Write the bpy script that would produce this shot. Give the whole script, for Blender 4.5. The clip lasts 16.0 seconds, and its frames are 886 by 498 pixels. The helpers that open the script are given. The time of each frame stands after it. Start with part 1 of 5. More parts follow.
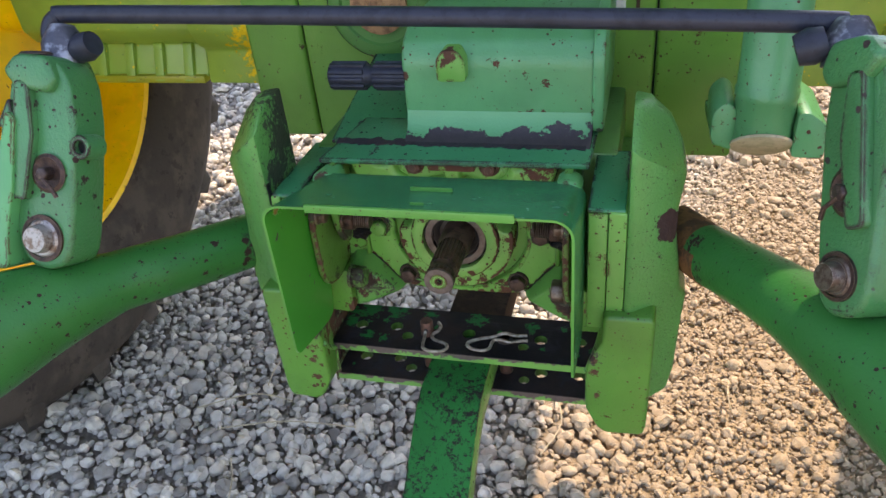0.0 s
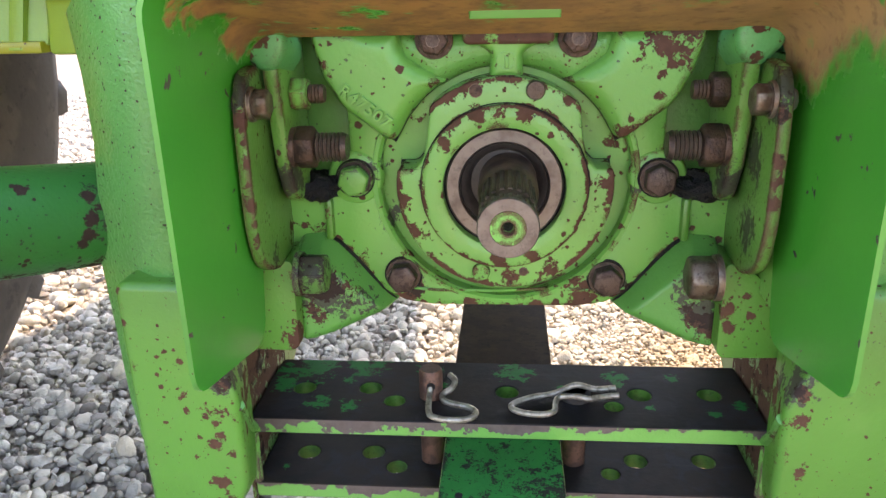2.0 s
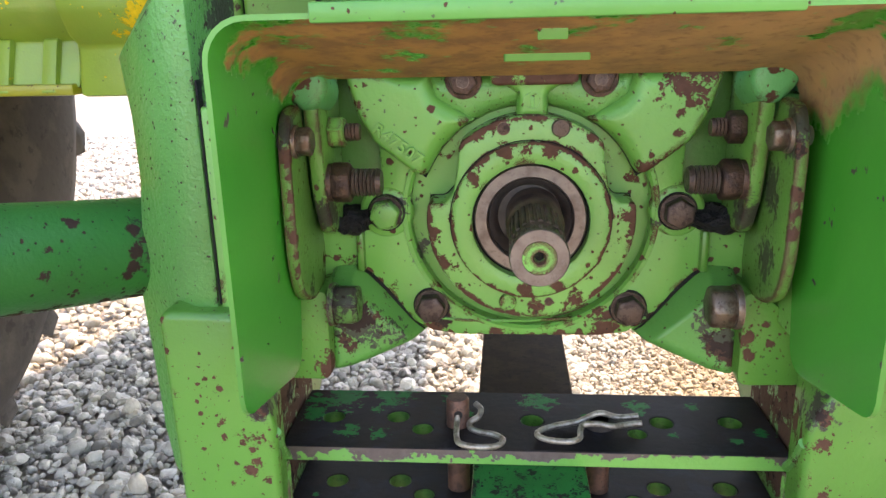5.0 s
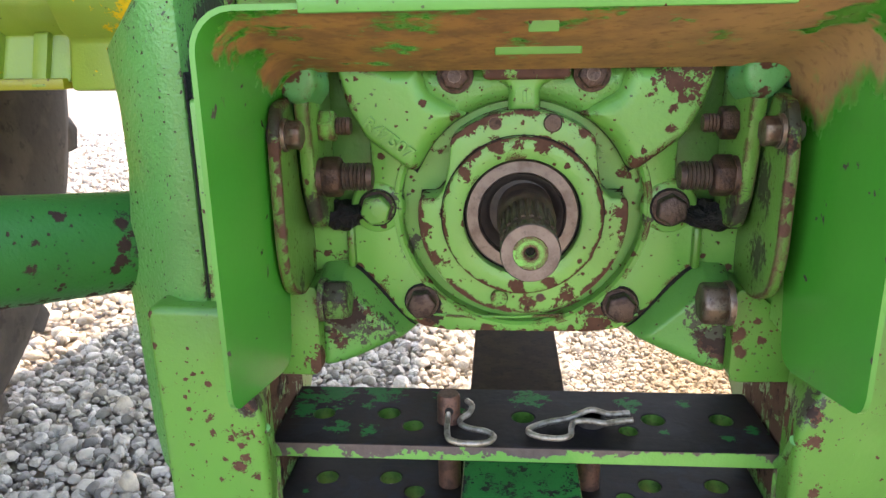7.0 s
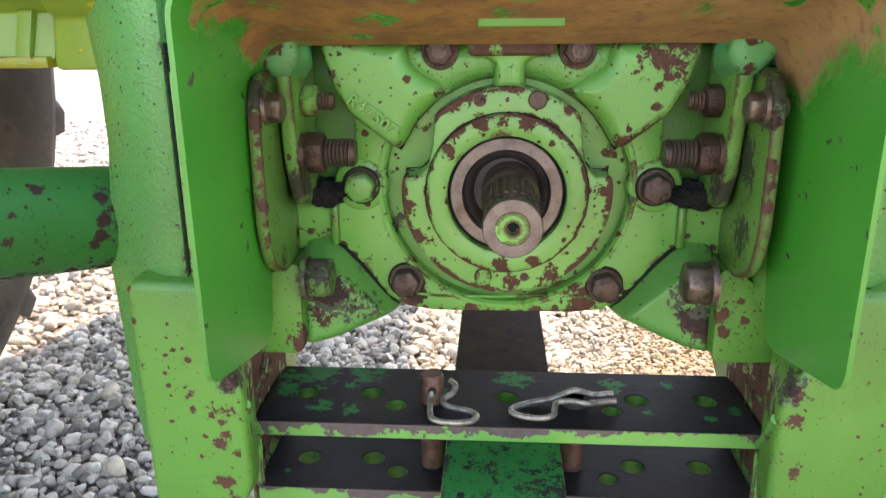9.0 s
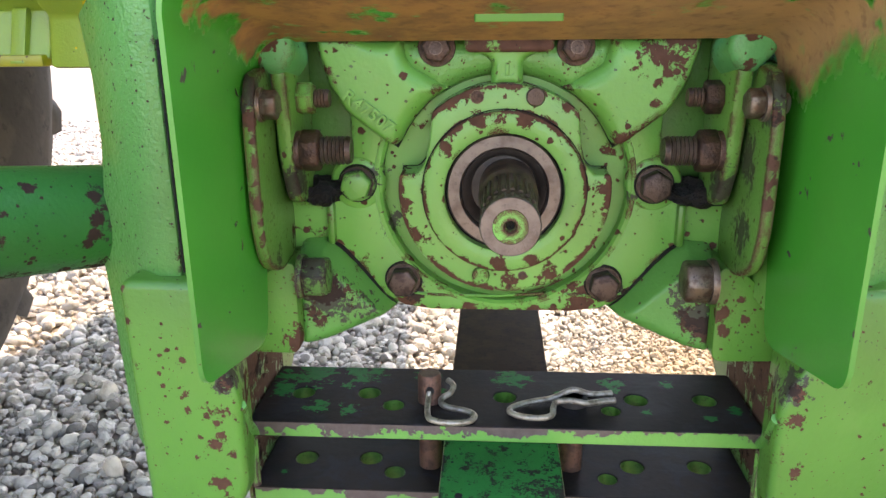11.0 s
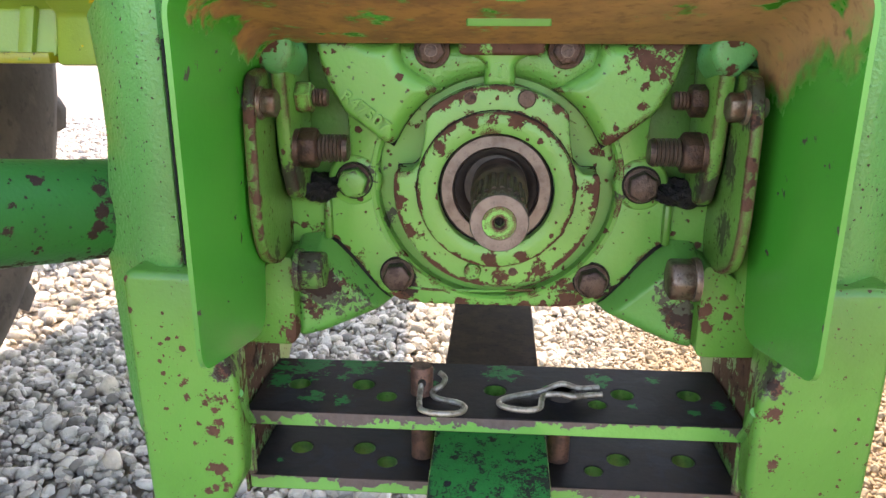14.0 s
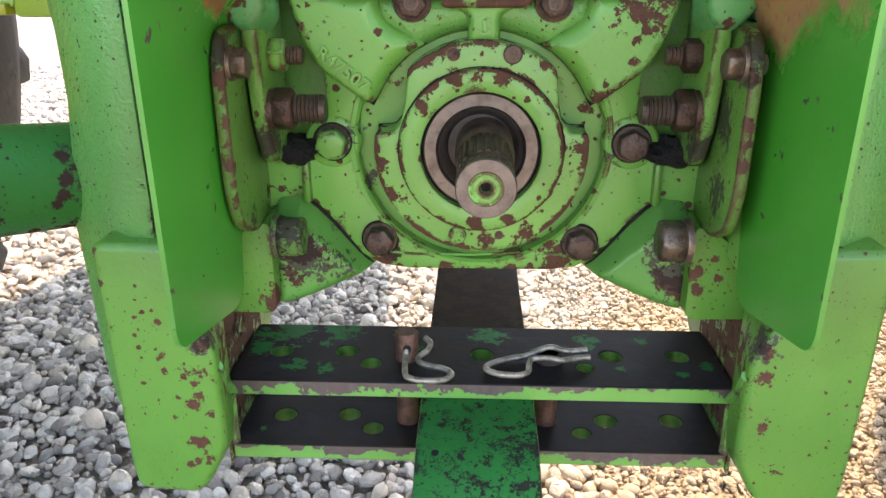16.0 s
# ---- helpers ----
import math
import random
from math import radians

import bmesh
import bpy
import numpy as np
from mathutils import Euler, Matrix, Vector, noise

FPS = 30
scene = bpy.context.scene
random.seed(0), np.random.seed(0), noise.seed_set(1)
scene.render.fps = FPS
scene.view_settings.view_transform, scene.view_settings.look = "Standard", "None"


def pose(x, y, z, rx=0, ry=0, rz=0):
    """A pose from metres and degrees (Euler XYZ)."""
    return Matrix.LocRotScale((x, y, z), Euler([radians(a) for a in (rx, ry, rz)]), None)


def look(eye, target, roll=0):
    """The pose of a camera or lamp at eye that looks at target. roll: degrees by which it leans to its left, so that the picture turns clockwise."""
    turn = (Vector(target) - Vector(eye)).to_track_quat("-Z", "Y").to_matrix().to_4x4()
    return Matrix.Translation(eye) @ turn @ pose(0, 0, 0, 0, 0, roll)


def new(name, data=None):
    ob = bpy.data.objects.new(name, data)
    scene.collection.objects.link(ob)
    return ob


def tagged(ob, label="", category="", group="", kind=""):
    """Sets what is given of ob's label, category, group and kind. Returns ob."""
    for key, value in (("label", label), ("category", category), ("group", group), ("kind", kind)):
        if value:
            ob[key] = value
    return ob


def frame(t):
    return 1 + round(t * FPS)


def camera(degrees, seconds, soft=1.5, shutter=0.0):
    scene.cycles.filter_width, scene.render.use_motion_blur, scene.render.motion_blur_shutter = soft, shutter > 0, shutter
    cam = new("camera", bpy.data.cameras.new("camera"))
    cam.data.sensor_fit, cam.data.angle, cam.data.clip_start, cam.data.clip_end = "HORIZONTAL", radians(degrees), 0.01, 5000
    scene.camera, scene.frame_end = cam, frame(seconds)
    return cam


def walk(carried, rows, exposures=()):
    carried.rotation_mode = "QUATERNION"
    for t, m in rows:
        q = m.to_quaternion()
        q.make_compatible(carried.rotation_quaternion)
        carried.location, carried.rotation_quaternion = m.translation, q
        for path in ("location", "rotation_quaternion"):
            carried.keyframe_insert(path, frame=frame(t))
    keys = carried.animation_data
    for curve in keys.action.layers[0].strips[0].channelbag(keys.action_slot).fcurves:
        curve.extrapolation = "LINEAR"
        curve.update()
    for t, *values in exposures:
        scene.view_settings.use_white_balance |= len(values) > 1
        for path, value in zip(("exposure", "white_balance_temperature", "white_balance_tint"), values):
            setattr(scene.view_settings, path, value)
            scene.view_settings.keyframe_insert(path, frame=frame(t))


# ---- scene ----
cam = camera(61.3, 16.0)
PATH = [
    (0, (0.216, -0.759, 1.171), (-0.283, 0.844, 0.084), -6.0),
    (0.3, (0.121, -0.633, 1.079), (-0.252, 0.994, -0.023), -4.8),
    (0.5, (0.07, -0.574, 1.002), (-0.233, 1.085, -0.074), -3.8),
    (0.7, (0.039, -0.536, 0.923), (-0.208, 1.161, -0.106), -3.0),
    (1, (0.018, -0.501, 0.835), (-0.165, 1.272, -0.073), -1.8),
    (1.5, (0.019, -0.476, 0.798), (-0.12, 1.372, 0.047), -0.9),
    (2, (0.001, -0.493, 0.807), (-0.165, 1.386, 0.142), -1.3),
    (2.5, (-0.012, -0.506, 0.808), (-0.202, 1.384, 0.182), -1.6),
    (3, (-0.003, -0.503, 0.809), (-0.195, 1.394, 0.205), -1.6),
    (3.5, (-0.008, -0.509, 0.808), (-0.199, 1.393, 0.221), -1.5),
    (4, (-0.006, -0.506, 0.804), (-0.188, 1.401, 0.23), -1.5),
    (4.2, (-0.008, -0.507, 0.806), (-0.186, 1.401, 0.234), -1.4),
    (6.3, (-0.02, -0.525, 0.809), (-0.177, 1.39, 0.253), -1.6),
    (6.5, (-0.017, -0.519, 0.807), (-0.175, 1.394, 0.246), -1.3),
    (7, (-0.014, -0.513, 0.805), (-0.17, 1.399, 0.238), -1.1),
    (7.5, (-0.013, -0.516, 0.799), (-0.163, 1.393, 0.224), -0.9),
    (8, (-0.008, -0.514, 0.792), (-0.153, 1.394, 0.21), -0.7),
    (8.5, (-0.009, -0.512, 0.792), (-0.149, 1.395, 0.207), -0.6),
    (9, (-0.008, -0.512, 0.795), (-0.144, 1.395, 0.206), -0.5),
    (11.3, (-0.007, -0.507, 0.793), (-0.141, 1.399, 0.202), -0.6),
    (11.5, (-0.008, -0.511, 0.8), (-0.144, 1.395, 0.209), -0.6),
    (12, (0.002, -0.523, 0.801), (-0.136, 1.384, 0.215), -0.5),
    (12.5, (0.001, -0.526, 0.801), (-0.138, 1.382, 0.22), -0.4),
    (13, (0.0, -0.526, 0.803), (-0.142, 1.384, 0.225), -0.2),
    (13.5, (-0.003, -0.525, 0.802), (-0.145, 1.384, 0.223), -0.1),
    (14, (0.0, -0.524, 0.794), (-0.137, 1.383, 0.208), 0.1),
    (14.5, (0.001, -0.525, 0.789), (-0.13, 1.381, 0.195), 0.3),
    (15, (0.0, -0.519, 0.791), (-0.121, 1.38, 0.178), 0.2),
    (15.5, (0.001, -0.516, 0.791), (-0.112, 1.378, 0.156), 0.1),
    (16, (-0.004, -0.503, 0.8), (-0.086, 1.361, 0.078), -0.2),
]
walk(cam, [(t, look(eye, target, roll)) for t, eye, target, roll in PATH],
     exposures=[(0.0, 2.12, 7300, 22), (0.3, 2.30, 7400, 22), (0.6, 2.40, 7450, 22), (1.2, 2.82, 7450, 22), (2.2, 2.86, 7500, 22), (3.2, 2.81, 7500, 22), (16.0, 2.81, 7500, 22)])

# ---- light ----
SUN = Vector((0.30, 0.55, 1.0)).normalized()
world = bpy.data.worlds.new("sky")
scene.world = world
world.use_nodes = True
wn = world.node_tree
sky = wn.nodes.new("ShaderNodeTexSky")
sky.sky_type, sky.sun_disc = "NISHITA", False
sky.sun_elevation = math.asin(SUN.z)
sky.sun_rotation = math.atan2(SUN.x, SUN.y)
wn.links.new(sky.outputs[0], wn.nodes["Background"].inputs[0])
wn.nodes["Background"].inputs[1].default_value = 0.15
sun = new("sun", bpy.data.lights.new("sun", "SUN"))
sun.data.energy, sun.data.angle, sun.data.color = 1.45, radians(0.5), (1.0, 0.86, 0.66)
sun.matrix_world = look(SUN * 30, (0, 0, 0))


# ---- materials ----
def tree(name):
    m = bpy.data.materials.new(name)
    m.use_nodes = True
    return m, m.node_tree, m.node_tree.nodes["Principled BSDF"]


def node(nt, kind, **props):
    n = nt.nodes.new(kind)
    for k, v in props.items():
        n.inputs[k].default_value = v
    return n


def math_node(nt, op, a, b=0.0, clamp=False):
    n = nt.nodes.new("ShaderNodeMath")
    n.operation, n.use_clamp = op, clamp
    for i, v in enumerate((a, b)):
        if isinstance(v, (int, float)):
            n.inputs[i].default_value = v
        else:
            nt.links.new(v, n.inputs[i])
    return n.outputs[0]


def noise_at(nt, co, scale, detail=3.0, rough=0.55, dist=0.0):
    n = node(nt, "ShaderNodeTexNoise", Scale=scale, Detail=detail, Roughness=rough, Distortion=dist)
    nt.links.new(co, n.inputs["Vector"])
    return n.outputs["Fac"]


def step_up(nt, v, lo, hi):
    n = node(nt, "ShaderNodeMapRange")
    n.interpolation_type = "SMOOTHSTEP"
    n.inputs["From Min"].default_value, n.inputs["From Max"].default_value = lo, hi
    nt.links.new(v, n.inputs["Value"])
    return n.outputs["Result"]


def mix(nt, fac, a, b):
    n = nt.nodes.new("ShaderNodeMix")
    n.data_type = "RGBA"
    for i, v in ((0, fac), (6, a), (7, b)):
        if isinstance(v, tuple):
            n.inputs[i].default_value = (*v, 1)
        elif isinstance(v, (int, float)):
            n.inputs[i].default_value = v
        else:
            nt.links.new(v, n.inputs[i])
    return n.outputs[2]


def coords(nt):
    return nt.nodes.new("ShaderNodeTexCoord").outputs["Object"]


def bump(nt, bsdf, h, strength, dist):
    b = node(nt, "ShaderNodeBump", Strength=strength, Distance=dist)
    nt.links.new(h, b.inputs["Height"])
    nt.links.new(b.outputs["Normal"], bsdf.inputs["Normal"])


def edge_mask(nt, radius):
    """How far the surface bends within the radius: high along worn edges."""
    bev = nt.nodes.new("ShaderNodeBevel")
    bev.samples = 10
    bev.inputs["Radius"].default_value = radius
    geo = nt.nodes.new("ShaderNodeNewGeometry")
    dot = nt.nodes.new("ShaderNodeVectorMath")
    dot.operation = "DOT_PRODUCT"
    nt.links.new(bev.outputs["Normal"], dot.inputs[0])
    nt.links.new(geo.outputs["Normal"], dot.inputs[1])
    return math_node(nt, "SUBTRACT", 1.0, dot.outputs["Value"], True)


PRIMER = (0.096, 0.047, 0.031)


def flakes(nt, co, scale, radius, share, lift):
    """Separate ragged flakes, one in some of the cells, their radius in metres at most."""
    vor = node(nt, "ShaderNodeTexVoronoi", Scale=scale)
    nt.links.new(co, vor.inputs["Vector"])
    rgb = nt.nodes.new("ShaderNodeSeparateColor")
    nt.links.new(vor.outputs["Color"], rgb.inputs[0])
    size = math_node(nt, "MULTIPLY", math_node(nt, "ADD", math_node(nt, "MULTIPLY", rgb.outputs[1], 0.7), 0.3), radius * scale)
    there = math_node(nt, "LESS_THAN", rgb.outputs[0], math_node(nt, "ADD", math_node(nt, "MULTIPLY", lift, 2.2), share))
    inside = step_up(nt, math_node(nt, "SUBTRACT", size, vor.outputs["Distance"]), -0.012, 0.012)
    return math_node(nt, "MULTIPLY", inside, there)


def paint(name, base, chips=0.5, edge=0.6, cast=0.3, bare=PRIMER, dark=0.0, patches=(), grime=0.0, rough=0.34, soot_size=24.0, rings=(), spec=0.5, fleck=0.0026, stains=(), grit=0.28):
    """Old tractor paint: chipped to the primer, worn along edges, faintly uneven as cast iron is.
    patches: (x, y, z, radius) of larger bare places; fleck: radius of the largest loose chip; stains: (x, y, z, radius) of oily black dirt; grit: share of pinhead specks of dirt."""
    m, nt, bsdf = tree(name)
    co = coords(nt)
    # coordinates shaken by fine noise, which gives the flakes their ragged rims
    shake = node(nt, "ShaderNodeTexNoise", Scale=230.0, Detail=3.0, Roughness=0.6)
    nt.links.new(co, shake.inputs["Vector"])
    rag = nt.nodes.new("ShaderNodeVectorMath")
    rag.operation = "MULTIPLY_ADD"
    nt.links.new(shake.outputs["Color"], rag.inputs[0])
    rag.inputs[1].default_value = (0.015, 0.015, 0.015)
    nt.links.new(co, rag.inputs[2])
    ragged_co = rag.outputs[0]
    big = noise_at(nt, co, 7.0, 3)
    tone = mix(nt, step_up(nt, big, 0.3, 0.7), tuple(c * 0.86 for c in base), tuple(min(1, c * 1.1) for c in base))
    faded = noise_at(nt, co, 32.0, 4)
    tone = mix(nt, math_node(nt, "MULTIPLY", step_up(nt, faded, 0.5, 0.75), 0.13), tone, (base[0] * 2.0 + 0.02, base[1] * 1.12, base[2] * 1.6 + 0.02))
    dirt = noise_at(nt, co, 13.0, 5, 0.6)
    tone = mix(nt, math_node(nt, "MULTIPLY", step_up(nt, dirt, 0.48, 0.75), 0.4), tone, (base[0] * 0.55 + 0.008, base[1] * 0.6, base[2] * 0.6))
    mid = noise_at(nt, ragged_co, 88.0, 4, 0.62, 0.2)
    clus = noise_at(nt, co, 15.0, 2)
    wide = noise_at(nt, ragged_co, 40.0, 5, 0.6)
    ragged = math_node(nt, "ADD", math_node(nt, "MULTIPLY", math_node(nt, "SUBTRACT", mid, 0.5), 4.6), math_node(nt, "MULTIPLY", math_node(nt, "SUBTRACT", wide, 0.5), 2.6))
    lift = math_node(nt, "MULTIPLY", math_node(nt, "SUBTRACT", clus, 0.5), 0.6)
    # small chips are shaken less, so that they stay whole
    calm = nt.nodes.new("ShaderNodeVectorMath")
    calm.operation = "MULTIPLY_ADD"
    nt.links.new(shake.outputs["Color"], calm.inputs[0])
    calm.inputs[1].default_value = (0.0045, 0.0045, 0.0045)
    nt.links.new(co, calm.inputs[2])
    chip = flakes(nt, calm.outputs[0], 0.19 / fleck, fleck, 0.55 * chips, lift)
    chip = math_node(nt, "MAXIMUM", chip, flakes(nt, calm.outputs[0], 0.38 / fleck, fleck * 0.5, 1.1 * chips, lift))
    if edge:
        e = edge_mask(nt, 0.007)
        worn = math_node(nt, "ADD", math_node(nt, "MULTIPLY", math_node(nt, "MINIMUM", math_node(nt, "MULTIPLY", e, 12.0), 0.3), 1.5 * edge), math_node(nt, "ADD", math_node(nt, "MULTIPLY", math_node(nt, "SUBTRACT", mid, 0.5), 0.9), math_node(nt, "MULTIPLY", math_node(nt, "SUBTRACT", wide, 0.5), 1.5)))
        worn = math_node(nt, "ADD", worn, lift)
        chip = math_node(nt, "MAXIMUM", chip, step_up(nt, worn, 0.345, 0.365))
    for x, y, z, r, *cut in patches:
        edge_at = cut[0] if cut else 0.88
        d = nt.nodes.new("ShaderNodeVectorMath")
        d.operation = "DISTANCE"
        nt.links.new(co, d.inputs[0])
        d.inputs[1].default_value = (x, y, z)
        q = math_node(nt, "ADD", math_node(nt, "DIVIDE", d.outputs["Value"], r), ragged)
        chip = math_node(nt, "MAXIMUM", chip, math_node(nt, "SUBTRACT", 1.0, step_up(nt, q, edge_at - 0.02, edge_at + 0.02)))
    if rings:
        flat = nt.nodes.new("ShaderNodeVectorMath")
        flat.operation = "MULTIPLY_ADD"
        nt.links.new(co, flat.inputs[0])
        flat.inputs[1].default_value, flat.inputs[2].default_value = (1, 0, 1), (0, 0, -0.68)
        size = nt.nodes.new("ShaderNodeVectorMath")
        size.operation = "LENGTH"
        nt.links.new(flat.outputs[0], size.inputs[0])
        for radius, width, more in rings:
            q = math_node(nt, "DIVIDE", math_node(nt, "ABSOLUTE", math_node(nt, "SUBTRACT", size.outputs["Value"], radius)), width)
            q = math_node(nt, "ADD", q, math_node(nt, "ADD", math_node(nt, "MULTIPLY", ragged, 0.8), math_node(nt, "MULTIPLY", lift, 5.0)))
            chip = math_node(nt, "MAXIMUM", chip, math_node(nt, "SUBTRACT", 1.0, step_up(nt, q, more - 0.03, more + 0.03)))
    under = mix(nt, noise_at(nt, co, 150.0, 4), tuple(c * 0.6 for c in bare), tuple(c * 1.4 for c in bare))
    col = mix(nt, chip, tone, under)
    gloss = math_node(nt, "SUBTRACT", spec, math_node(nt, "MULTIPLY", chip, spec * 0.85))
    r = math_node(nt, "ADD", math_node(nt, "MULTIPLY", chip, 0.35), math_node(nt, "ADD", rough - 0.06, math_node(nt, "MULTIPLY", faded, 0.14)))
    if dark or grime:
        soot = step_up(nt, math_node(nt, "ADD", noise_at(nt, ragged_co, soot_size, 6, 0.68), math_node(nt, "MULTIPLY", lift, 0.6)), 0.62 - 0.3 * (dark + grime), 0.645 - 0.3 * (dark + grime))
        black = mix(nt, noise_at(nt, co, 60.0, 4, 0.65), (0.010, 0.0085, 0.009), (0.046, 0.034, 0.030))
        col = mix(nt, math_node(nt, "MULTIPLY", soot, 0.95), col, black)
        gloss = math_node(nt, "SUBTRACT", gloss, math_node(nt, "MULTIPLY", soot, spec * 0.6), True)
        r = math_node(nt, "ADD", r, math_node(nt, "MULTIPLY", soot, 0.2))
    if stains:
        spot = math_node(nt, "ADD", math_node(nt, "MULTIPLY", math_node(nt, "SUBTRACT", noise_at(nt, calm.outputs[0], 190.0, 5, 0.7), 0.5), 3.2), math_node(nt, "MULTIPLY", math_node(nt, "SUBTRACT", wide, 0.5), 1.6))
        oily = None
        for x, y, z, size in stains:
            d = nt.nodes.new("ShaderNodeVectorMath")
            d.operation = "DISTANCE"
            nt.links.new(co, d.inputs[0])
            d.inputs[1].default_value = (x, y, z)
            q = step_up(nt, math_node(nt, "ADD", math_node(nt, "DIVIDE", d.outputs["Value"], size), spot), 0.62, 0.72)
            q = math_node(nt, "SUBTRACT", 1.0, q)
            oily = q if oily is None else math_node(nt, "MAXIMUM", oily, q)
        col = mix(nt, math_node(nt, "MULTIPLY", oily, 0.93), col, mix(nt, noise_at(nt, co, 70.0, 4), (0.014, 0.012, 0.012), (0.06, 0.042, 0.034)))
        r = math_node(nt, "ADD", r, math_node(nt, "MULTIPLY", oily, 0.22))
    if grit:
        crowd = math_node(nt, "MULTIPLY", math_node(nt, "SUBTRACT", noise_at(nt, co, 26.0, 4, 0.65), 0.5), 2.4 * grit)
        speck = flakes(nt, calm.outputs[0], 330.0, 0.00105, 0.03 * grit, crowd)
        col = mix(nt, math_node(nt, "MULTIPLY", speck, 0.8), col, (0.030, 0.022, 0.018))
    nt.links.new(gloss, bsdf.inputs["Specular IOR Level"])
    nt.links.new(col, bsdf.inputs["Base Color"])
    nt.links.new(r, bsdf.inputs["Roughness"])
    h = math_node(nt, "ADD", math_node(nt, "MULTIPLY", chip, -0.6), math_node(nt, "MULTIPLY", noise_at(nt, co, 300.0, 2), cast))
    bump(nt, bsdf, h, 0.65, 0.0022)
    return m


GREEN = (0.125, 0.360, 0.064)
DEEP = (0.032, 0.285, 0.028)
m_cast = paint("cast_green_paint", GREEN, 0.75, 0.5, 0.18, fleck=0.0031, patches=((-0.0745, 0.010, 0.594, 0.012, 0.5), (0.06, 0.010, 0.592, 0.016, 0.6), (0.080, 0.010, 0.5985, 0.006, 1.1), (0.052, 0.010, 0.598, 0.008, 1.0), (-0.066, 0.010, 0.5955, 0.008, 0.8), (-0.045, 0.010, 0.5985, 0.010, 0.3), *[(-0.072 + 0.012 * k, 0.010, 0.5845, 0.004, 0.9 if k % 4 else 1.6) for k in range(13)], *[(q * (0.089 + 0.0075 * k), 0.010, 0.6005 + 0.0092 * k, 0.0026, 1.0) for q in (-1, 1) for k in range(5)]),
               stains=((-0.064, 0.010, 0.600, 0.010), (0.084, 0.010, 0.600, 0.010), (-0.092, 0.016, 0.690, 0.012), (-0.080, 0.020, 0.650, 0.012), (0.092, 0.012, 0.672, 0.009)))
m_chip = paint("chipped_green_paint", GREEN, 0.62, 0.9, 0.25)
m_leg = paint("leg_green_paint", (0.074, 0.232, 0.031), 1.1, 0.35, 0.22, fleck=0.0015, patches=(
    (-0.2012, -0.092, 0.5545, 0.0030), (-0.189, -0.092, 0.551, 0.0025), (-0.2155, -0.092, 0.5925, 0.0015), (-0.2007, -0.092, 0.590, 0.0019), (-0.210, -0.092, 0.5965, 0.0015),
    (-0.217, -0.092, 0.580, 0.0016), (-0.2155, -0.092, 0.571, 0.0019), (-0.195, -0.092, 0.535, 0.0025), (-0.216, -0.092, 0.545, 0.0019), (-0.208, -0.092, 0.533, 0.0019),
    (-0.1855, -0.092, 0.529, 0.0056), (-0.233, -0.092, 0.6155, 0.0022), (-0.2345, -0.092, 0.637, 0.0028), (-0.210, -0.092, 0.640, 0.0015), (-0.188, -0.092, 0.503, 0.0043), (-0.180, -0.092, 0.488, 0.0043),
    (-0.1835, -0.092, 0.500, 0.0045), (-0.1815, -0.092, 0.492, 0.0030), (-0.1805, -0.092, 0.484, 0.0030), (-0.193, -0.092, 0.4835, 0.0035), (-0.188, -0.092, 0.4855, 0.0030), (-0.199, -0.092, 0.520, 0.0022), (-0.183, -0.092, 0.545, 0.0030), (-0.178, -0.092, 0.551, 0.0035), (-0.1815, -0.092, 0.536, 0.0045), (-0.175, -0.092, 0.522, 0.0035), (0.173, -0.092, 0.554, 0.0100, 0.35), (0.180, -0.092, 0.521, 0.0040), (0.176, -0.090, 0.576, 0.0050), (-0.177, -0.090, 0.574, 0.0055), (-0.175, -0.07, 0.535, 0.009), (-0.176, -0.05, 0.553, 0.012), (-0.170, -0.075, 0.557, 0.007), (0.176, -0.05, 0.553, 0.012), (0.170, -0.075, 0.555, 0.007), (0.174, -0.07, 0.54, 0.010), (0.193, -0.092, 0.488, 0.0037),
    (-0.143, -0.03, 0.574, 0.010), (0.1465, -0.03, 0.603, 0.006), (0.149, -0.03, 0.590, 0.004), (0.162, -0.03, 0.598, 0.003), (0.158, -0.03, 0.612, 0.003)),
              stains=((0.171, -0.085, 0.580, 0.016), (0.178, -0.085, 0.575, 0.010), (-0.172, -0.085, 0.579, 0.014), (-0.179, -0.088, 0.572, 0.009), (0.170, -0.06, 0.568, 0.014), (-0.170, -0.06, 0.568, 0.014)))
# green shifted to teal: the hood's reflected sky is put into the colour
m_sheet = paint("sky_teal_sheet_paint", (0.014, 0.165, 0.058), 0.1, 0.0, 0.1, rough=0.24, spec=0.5)
m_lip = paint("light_green_paint", (0.075, 0.28, 0.045), 0.2, 0.0, 0.1)
m_lug = paint("grimy_green_paint", (0.085, 0.285, 0.055), 0.6, 0.6, 0.25, stains=((-0.122, -0.014, 0.602, 0.022), (-0.104, 0.0, 0.594, 0.013), (0.134, -0.014, 0.594, 0.021), (0.128, -0.012, 0.610, 0.013)), bare=(0.085, 0.045, 0.032), patches=((-0.128, -0.012, 0.608, 0.010, 1.1), (-0.112, -0.008, 0.604, 0.010, 0.7), (-0.136, -0.012, 0.590, 0.008, 1.0), (0.134, -0.012, 0.606, 0.008, 1.0), (0.137, -0.012, 0.585, 0.010, 1.2), (0.126, -0.010, 0.594, 0.010, 0.6)))
